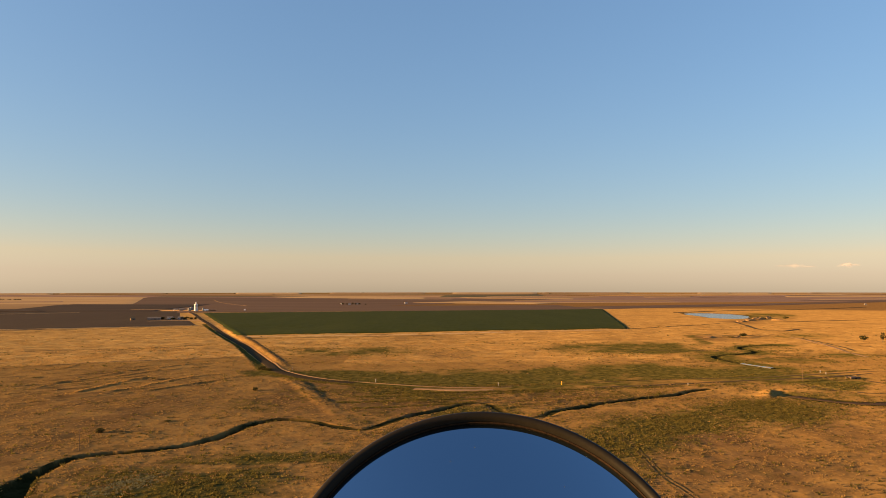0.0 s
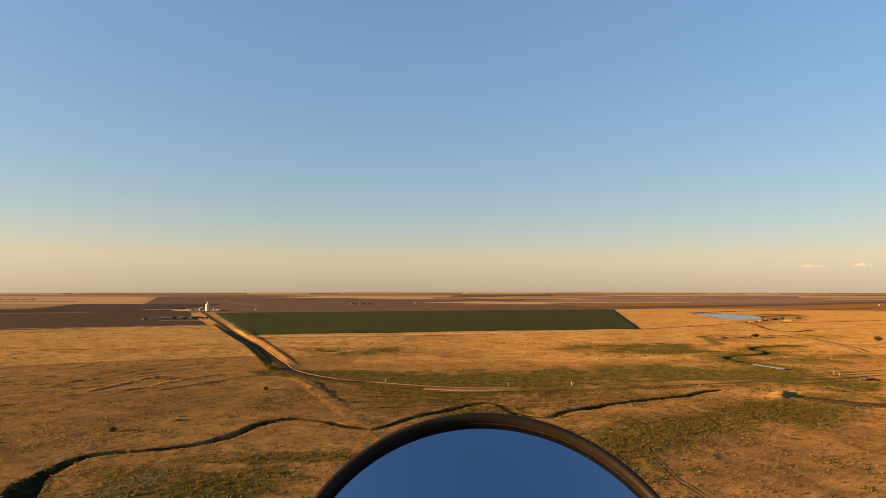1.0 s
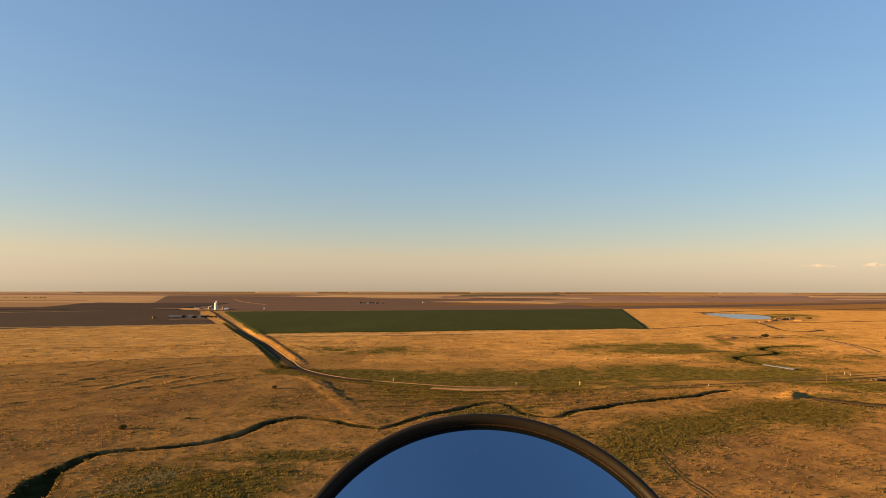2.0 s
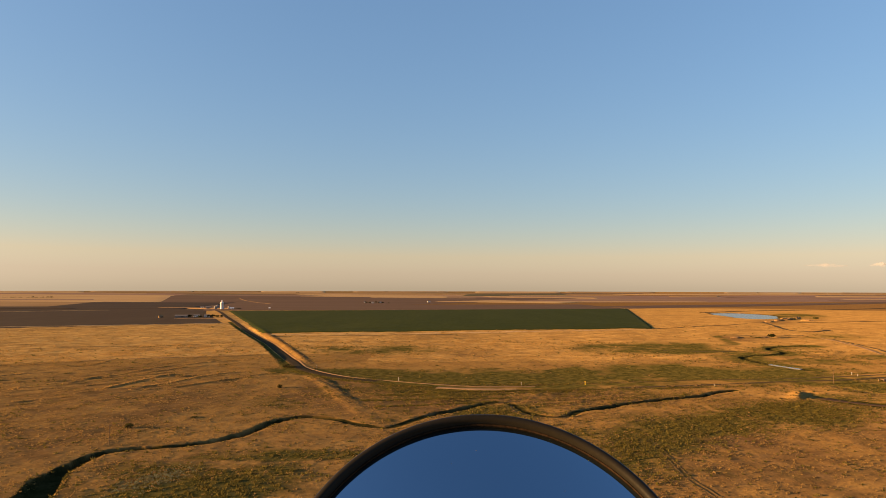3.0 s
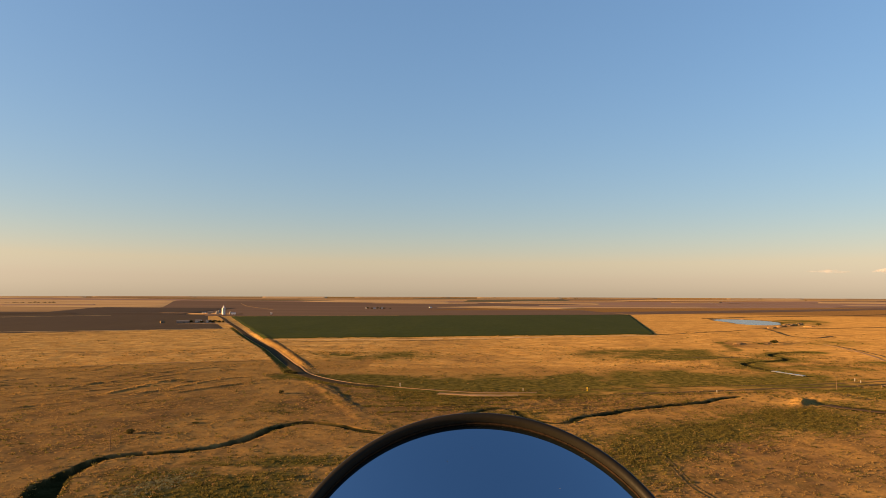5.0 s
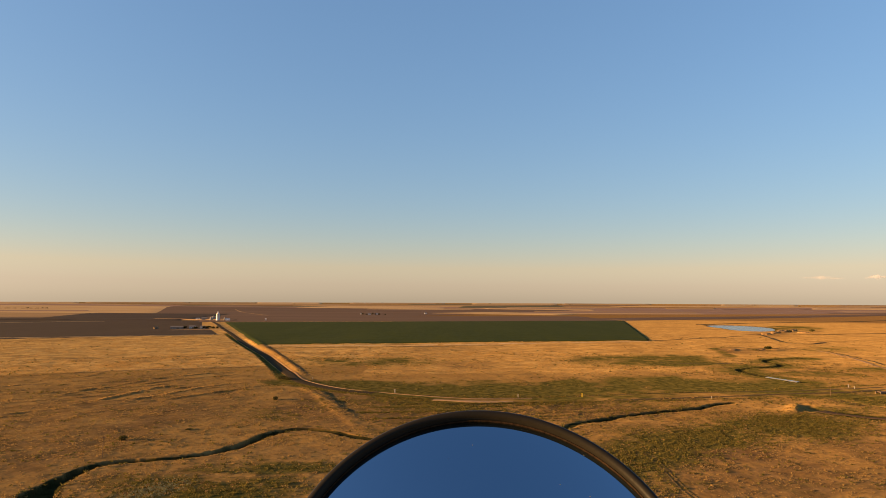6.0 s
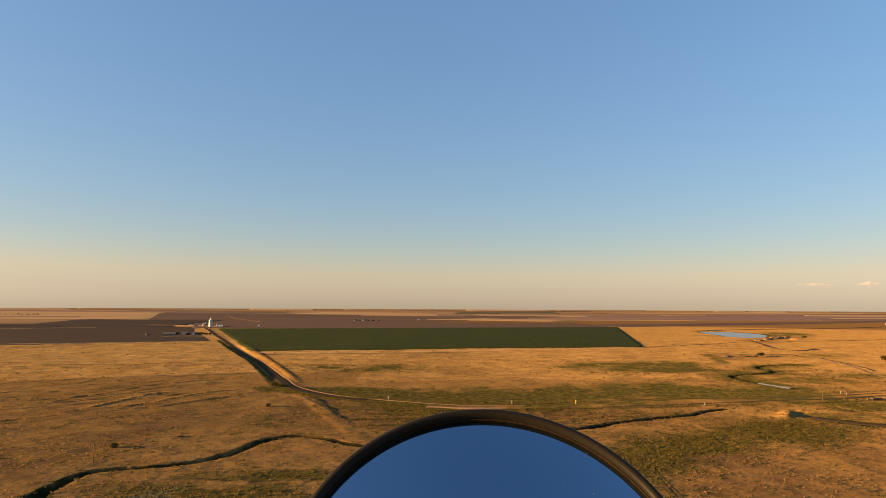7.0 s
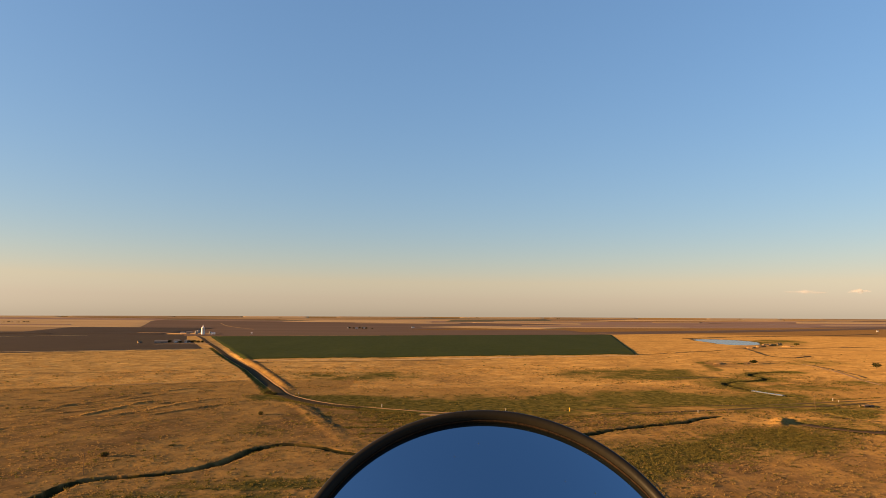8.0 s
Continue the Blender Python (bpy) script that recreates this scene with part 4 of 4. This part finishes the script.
for x, y, w in ((-305, 2190, 5), (-272, 2150, 10), (-250, 2180, 12), (-88, 2315, 12)):
    house(x, y, 12, (w * 0.8, 7, 4.0), M_WHITE, M_ROOF, "white building of a distant farm", "house", "house", "distant farm")
for k, (x, y) in enumerate(((-295, 2150), (-286, 2145), (-268, 2135), (-258, 2130), (-246, 2130), (-236, 2140), (-228, 2145))):
    tree(x + rng.uniform(-14, 14), y + rng.uniform(-10, 25), rng.uniform(3.5, 8.5), rng.uniform(5, 12), "dark tree at a distant farm", 40 + k, "distant farm trees", count=70)
house(1390, 2000, 0, (5, 5, 3), M_STEEL, M_STEEL, "lone pale metal building far on the plain", "house", "house")

# ================= trees, bushes, posts and poles =================
tree(409, 593, 6.0, 7.5, "dark rounded tree on dry grass", 1, "eastern trees", count=200)
tree(422, 586, 9.5, 3.5, "slim dark tree on dry grass", 2, "eastern trees", count=160)
tree(427, 586, 6.5, 4.5, "dark rounded tree on dry grass", 3, "eastern trees", count=160)
tree(326, 657, 4.2, 7.5, "dark willow tree beside the creek", 5, count=320)
bush(313, 655, 1.2, 9.0, "low dark thicket beside the creek", 6)
bush(-114, 224.5, 1.75, 2.8, "lone dark bush casting a long shadow", 7)
bush(-86, 317, 1.8, 2.6, "lone dark bush casting a long shadow", 8)
bush(-99, 244, 0.5, 2.6, "low dark bush on dry pasture", 9)
bush(-104, 398, 2.2, 6.0, "dark roadside bush at the bend", 10)
bush(-99, 393, 1.6, 5.0, "dark roadside bush at the bend", 11)
bush(607, 1074, 4.0, 9.0, "dark shrub beside the pond", 12)
bush(560, 1060, 3.0, 14.0, "dark shrub beside the pond", 13)
bush(535, 1050, 2.0, 12.0, "dark shrub beside the pond", 14)
for k in range(13):
    q = k / 12
    tree(-1995 + 190 * q + rng.uniform(-8, 8), 2780 + 40 * q + rng.uniform(-12, 12), rng.uniform(2.0, 3.4) + 2.4 * (q > 0.6), rng.uniform(12, 20), "dark distant windbreak tree", 60 + k, "distant windbreak", count=50)
for k in range(4):
    tree(-1690 + 16 * k, 2492 + rng.uniform(-8, 8), rng.uniform(1.8, 3.0), rng.uniform(10, 15), "low dark windbreak tree in stubble", 80 + k, "distant windbreak", count=40)
for k in range(12):
    a = radians(-33 + 66 * (k + rng.random()) / 12)
    r = rng.uniform(4350, 4780)
    tree(r * math.sin(a), r * math.cos(a), rng.uniform(4, 7), rng.uniform(12, 30), "dark tree on the horizon", 100 + k, "horizon trees", count=26)


def utility_pole(x, y, h, label):
    t = thing("utility_pole", x, y, label, "utility pole")
    part("shaft", spun([(0.13, -0.5), (0.13, 0.0), (0.09, h - 0.05), (0.08, h), (0.01, h + 0.02)], 12), M_POLE, t)
    crossarm = part("crossarm", box(bmesh.new(), (1.4, 0.12, 0.14), (0, 0.14, h - 0.5), 0.02), M_POLE, t)
    for dx in (-0.6, 0.0, 0.6):
        part("insulator", spun([(0.05, 0), (0.07, 0.06), (0.04, 0.12), (0.005, 0.15)], 8), M_STEEL, crossarm).location = (dx, 0.14, h - 0.43)
    return t


utility_pole(-108, 200.5, 6.6, "lone slim weathered wooden utility pole")
utility_pole(201, 341, 7.5, "slim weathered wooden utility pole beside the road")


def marker(x, y, h, mat, label, wide=0.25):
    t = thing("marker_post", x, y, label, "marker post", "pipeline markers")
    part("post", box(bmesh.new(), (wide, wide * 0.6, h), (0, 0, h / 2 - 0.1), 0.03), mat, t)
    part("cap", box(bmesh.new(), (wide * 1.3, wide, 0.25), (0, 0, h - 0.1), 0.04), M_YELLOW if mat is M_YELLOW else M_PALE_POST, t)
    part("band", box(bmesh.new(), (wide * 1.05, wide * 0.7, 0.3), (0, 0, h * 0.6), 0.02), M_PALE_POST, t)
    return t


marker(68, 330, 1.8, M_YELLOW, "bright yellow pipeline marker post", 0.32)
marker(35, 328, 1.9, M_PALE_POST, "pale pipeline marker post", 0.34)
marker(-29, 341, 1.9, M_PALE_POST, "pale pipeline marker post", 0.45)
marker(-83, 388, 2.4, M_POLE, "pale sign post at the road bend", 0.3)
marker(134, 330, 1.2, M_PALE_POST, "short white marker post", 0.35)
marker(231, 374, 1.6, M_PALE_POST, "short white marker post", 0.4)
marker(230, 367, 1.3, M_PALE_POST, "short white marker post", 0.35)

culvert = thing("culvert", 236, 352, "small weathered brown culvert under the road", "culvert", turn=15)
part("headwall", box(bmesh.new(), (7.0, 0.5, 1.6), (0, -1.4, 0.3), 0.08), M_BARK, culvert)
part("headwall", box(bmesh.new(), (7.0, 0.5, 1.6), (0, 1.6, 0.3), 0.08), M_BARK, culvert)
part("deck", box(bmesh.new(), (5.0, 3.4, 0.35), (0, 0.1, 0.9), 0.05), M_BARK, culvert)
# no hole is cut: a dark panel stands in for the pipe's inner shade
part("opening", box(bmesh.new(), (1.6, 0.1, 0.9), (0, -1.67, 0.2)), M_DARKPANE, culvert, "dark panel for the shaded pipe mouth")

# fence along the dirt road
fence = thing("fence", 0, 0, "low line of weathered fence posts beside the road", "fence", z=0.0)
post_mesh = None
fl = beside(smooth(ROAD[11:], 6.0), -7.0)
for p in fl:
    bm = box(bmesh.new(), (0.10, 0.10, 1.15), (0, 0, 0.45), 0.015) if post_mesh is None else None
    if bm is not None:
        post = part("post", bm, M_POLE, fence)
        post_mesh = post.data
    else:
        post = new("post", post_mesh)
        post.parent = fence
    post.location = (p[0], p[1], float(height(p[:1], p[1:])[0]))

# faint sunset cloud low on the horizon
M_CLOUD = bpy.data.materials.new("thin_cloud")
M_CLOUD.use_nodes = True
cn, cl = M_CLOUD.node_tree.nodes, M_CLOUD.node_tree.links
cb = cn["Principled BSDF"]
cb.inputs["Base Color"].default_value = (0.9, 0.68, 0.55, 1)
cb.inputs["Roughness"].default_value = 1.0
cb.inputs["Alpha"].default_value = 0.017


def cloud(x, z, length, seed):
    """A row of soft overlapping puffs, thinner towards both ends."""
    rng = random.Random(seed)
    bm = bmesh.new()
    for k in range(9):
        q = (k + 0.5) / 9 * 2 - 1
        tall = 17 * (1 - 0.75 * abs(q)) * rng.uniform(0.6, 1.15)
        m = Matrix.Translation((q * length / 2, rng.uniform(-20, 20), rng.uniform(-5, 5))) @ Matrix.Diagonal((length * rng.uniform(0.07, 0.15), 30, tall, 1))
        bmesh.ops.create_icosphere(bm, subdivisions=3, radius=1.0, matrix=m)
    for v in bm.verts:
        v.co += Vector((9, 0, 5)) * noise.noise(v.co * 0.05)
    for f in bm.faces:
        f.smooth = True
    me = bpy.data.meshes.new("cloud")
    bm.to_mesh(me)
    bm.free()
    me.materials.append(M_CLOUD)
    ob = new("cloud", me)
    ob.location = (x, 4100, z)
    tagged(ob, "faint thin pinkish cloud low above the horizon", "cloud", kind="structure")


cloud(2401, 204, 250, 1)
cloud(2755, 212, 110, 2)

# broken banks of the old dam beside the pond
for x, y, w, h, turn in ((512, 1010, 26, 2.2, 20), (546, 1049, 34, 2.6, 30), (582, 1085, 24, 2.8, 40), (481, 974, 18, 1.6, 10), (563, 1020, 20, 1.8, -20), (290, 655, 16, 1.2, 15), (318, 655, 12, 1.2, 15)):
    t = thing("earth_bank", x, y, "eroded tan earth bank beside dry creek", "earth bank", "earth banks", turn)
    bm = bmesh.new()
    bmesh.ops.create_icosphere(bm, subdivisions=3, radius=1.0)
    for v in bm.verts:
        n3 = noise.noise(v.co * 2.1 + Vector((x, y, 0)))
        v.co = Vector((v.co.x * w * 0.5 * (1 + 0.3 * n3), v.co.y * w * 0.22 * (1 + 0.4 * n3), v.co.z * h * 1.35 * (1 + 0.45 * n3)))
    part("bank", bm, M_BANK, t)
# ================= grass clumps over the pasture =================


def mounds(name, px, py, size, tall, mat, label, category, seed, k=9):
    """Tufts of k broad blades each, leaning out from a common root, joined in one mesh."""
    rs = np.random.RandomState(seed)
    n = len(px)
    z0 = height(px, py)[:, None]
    a, lean = rs.rand(n, k) * 6.2832, 0.25 + 0.75 * rs.rand(n, k)
    root = size[:, None] * 0.75 * np.sqrt(rs.rand(n, k))
    bx, by = px[:, None] + root * np.cos(a), py[:, None] + root * np.sin(a)
    face = a + 1.5708 + 0.9 * (rs.rand(n, k) - 0.5)
    wide = size[:, None] * (0.20 + 0.16 * rs.rand(n, k))
    up = tall[:, None] * (0.6 + 0.7 * rs.rand(n, k))
    verts = np.zeros((n, k, 3, 3))
    for c, side in enumerate((-1, 1)):
        verts[:, :, c, 0], verts[:, :, c, 1], verts[:, :, c, 2] = bx + side * wide * np.cos(face), by + side * wide * np.sin(face), z0 - 0.05
    verts[:, :, 2, 0], verts[:, :, 2, 1], verts[:, :, 2, 2] = bx + lean * up * np.cos(a), by + lean * up * np.sin(a), z0 + up
    ob = sheet(name, verts.reshape(-1, 3), np.arange(n * k * 3).reshape(-1, 3), mat, False)
    return tagged(ob, label, category, kind="stuff")


def inside(x, y, corners):
    ok = np.ones(x.shape, bool)
    for (ax, ay), (bx, by) in zip(corners, corners[1:] + corners[:1]):
        ok &= (bx - ax) * (y - ay) - (by - ay) * (x - ax) > 0
    return ok


rs = np.random.RandomState(7)


def scatter(n, r0, r1):
    r = np.sqrt(rs.uniform(r0 * r0, r1 * r1, n))
    a = rs.uniform(radians(-41), radians(41), n)
    x, y = r * np.sin(a), r * np.cos(a)
    keep = away(x, y, ROAD_LINE, 40)[0] > 6
    keep &= away(x, y, CREEK_LINE, 30)[0] > 2.5
    keep &= away(x, y, FAR_LINE, 30)[0] > 4.5
    keep &= away(x, y, EAST_LINE, 30)[0] > 4.8
    keep &= ~inside(x, y, [(-800, 620), (-325, 904), (-455, 1200), (-1400, 1180)])
    keep &= ~inside(x, y, [(-212, 703), (254, 808), (444, 1616), (-492, 1384)])
    keep &= pond_edge(x, y) > 1.1
    return x[keep], y[keep]


for r0, r1, n, s in ((140, 330, 330000, 0.36), (330, 620, 270000, 0.46), (620, 1000, 50000, 0.6)):
    x, y = scatter(n, r0, r1)
    g, b, _, tall_grass = zones(x, y)
    west = np.exp(-((x + 195) / 95) ** 4 - ((y - 355) / 70) ** 2)
    patch = wave(x, y, 19, 61) * 0.5 + wave(x, y, 6.5, 62) * 0.55
    crest = west * ramp(terrace(x, y), 0.3, 0.6)                     # bunch grass crowns the old terraces
    live = rs.rand(len(x)) < np.clip(0.13 + 1.15 * np.maximum(patch, 0) + 0.5 * crest + 0.3 * g * (y < 335), 0.05, 0.9)
    live &= (rs.rand(len(x)) > 0.92) | (g < 0.45) | (y < 335)       # short even grass north of the dirt road
    live &= (rs.rand(len(x)) > 0.35) | (x > -20) | (y > 420) | (crest > 0.3)          # the west is grazed shorter
    wet = live & (g * 0.85 + 0.08 > rs.rand(len(x)))
    dry = live & ~wet & (rs.rand(len(x)) > b * 0.6)
    golden = dry & (tall_grass > 0.45)
    dry &= ~golden
    for sel, name, mat, label in ((golden, "grass_tufts", M_GOLD_TUFT, "tall golden grass clumps on the ungrazed pasture"), (dry, "grass_tufts", M_TUFT, "dry golden bunch grass scattered over the pasture"),
                                  (wet, "weed_clumps", M_WEED, "green and olive weed clumps in the moist hollows")):
        m = int(sel.sum())
        if m == 0:
            continue
        size = s * (0.5 + 1.9 * rs.rand(m) ** 3) * (1.25 if mat is M_WEED else 1.0)
        mounds(name, x[sel], y[sel], size, size * ((0.24 if mat is M_WEED else 0.19) + 0.32 * rs.rand(m)), mat, label, "grass", 70 + int(r0))
# weeds along the creek banks
for k, (line, n, wide) in enumerate(((CREEK_LINE, 260, 3.6), (EAST_LINE, 120, 3.4), (FAR_LINE, 500, 5.5))):
    at = line[rs.randint(0, len(line), n)]
    a, q = rs.uniform(0, 6.3, n), rs.normal(0, 1.0, n)
    x, y = at[:, 0] + np.cos(a) * (wide + q), at[:, 1] + np.sin(a) * (wide + q)
    ok = away(x, y, line, 30)[0] > wide * 0.55
    x, y = x[ok], y[ok]
    size = 0.25 + 0.5 * rs.rand(len(x)) ** 2
    mounds("bank_weeds", x, y, size, size * 1.0, M_WEED, "olive weeds growing along the creek bank", "weeds", 95 + k)
# weeds in rows along the fence and the old ditch lines
for k, (pts, n) in enumerate((([(-60, 352), (-30, 340), (10, 327), (40, 329), (69, 336), (116, 349), (165, 359), (219, 375), (270, 390)], 900),
                              ([(25, 309), (70, 316), (120, 326), (175, 336), (240, 352)], 500),
                              ([(-70, 330), (-40, 318), (0, 305), (45, 304)], 650),
                              ([(-95, 380), (-70, 352), (-45, 335), (-10, 318)], 700), ([(-30, 285), (20, 295), (70, 305)], 900), ([(-40, 283), (-10, 287), (25, 292)], 420), ([(-32, 269), (0, 276), (20, 284)], 300),
                              ([(-35, 297), (15, 303), (55, 310)], 600), ([(-20, 308), (20, 309), (60, 315)], 450))):
    line = smooth(pts, 1.0)
    at = line[rs.randint(0, len(line), n)]
    x, y = at[:, 0] + rs.normal(0, 1.2 + (5.0 if k in (2, 4) else 0), n), at[:, 1] + rs.normal(0, 0.9 + (4.5 if k == 2 else 8 if k == 4 else 0), n)
    size = (0.3 + 0.55 * rs.rand(n) ** 2) * (0.75 if k in (2, 4) else 0.85)
    mounds("weed_row", x, y, size, size * (0.5 if k in (2, 4) else 0.9), M_WEED, "olive weeds growing in a row along the road", "weeds", 90 + k)
# pale plants in the near green hollow
m = 420
q = rs.normal(0, 1, m)
x, y = -77.5 + 2.2 * q + rs.normal(0, 3.0, m), 166 + 5.0 * q + rs.normal(0, 3.0, m)
size = 0.22 + 0.3 * rs.rand(m) ** 2
mounds("pale_weeds", x, y, size, size * 0.8, M_PALE_WEED, "pale grey-green weeds in a moist hollow", "plants", 5)
# grass and weeds along the crests of the contour banks
for k, line in enumerate(TERRACE_LINES):
    n = int(len(line) * 9)
    at = line[rs.randint(0, len(line), n)]
    x, y = at[:, 0] + rs.normal(0, 1.1, n), at[:, 1] + rs.normal(0, 1.3, n)
    live = wave(x, y, 8, 80 + k) > -0.35
    x, y = x[live], y[live]
    size = 0.4 + 0.5 * rs.rand(len(x)) ** 2
    mounds("grass_tufts", x, y, size, size * 0.55, M_TUFT if k % 3 else M_GOLD_TUFT, "dry bunch grass along an old contour bank", "grass", 110 + k)
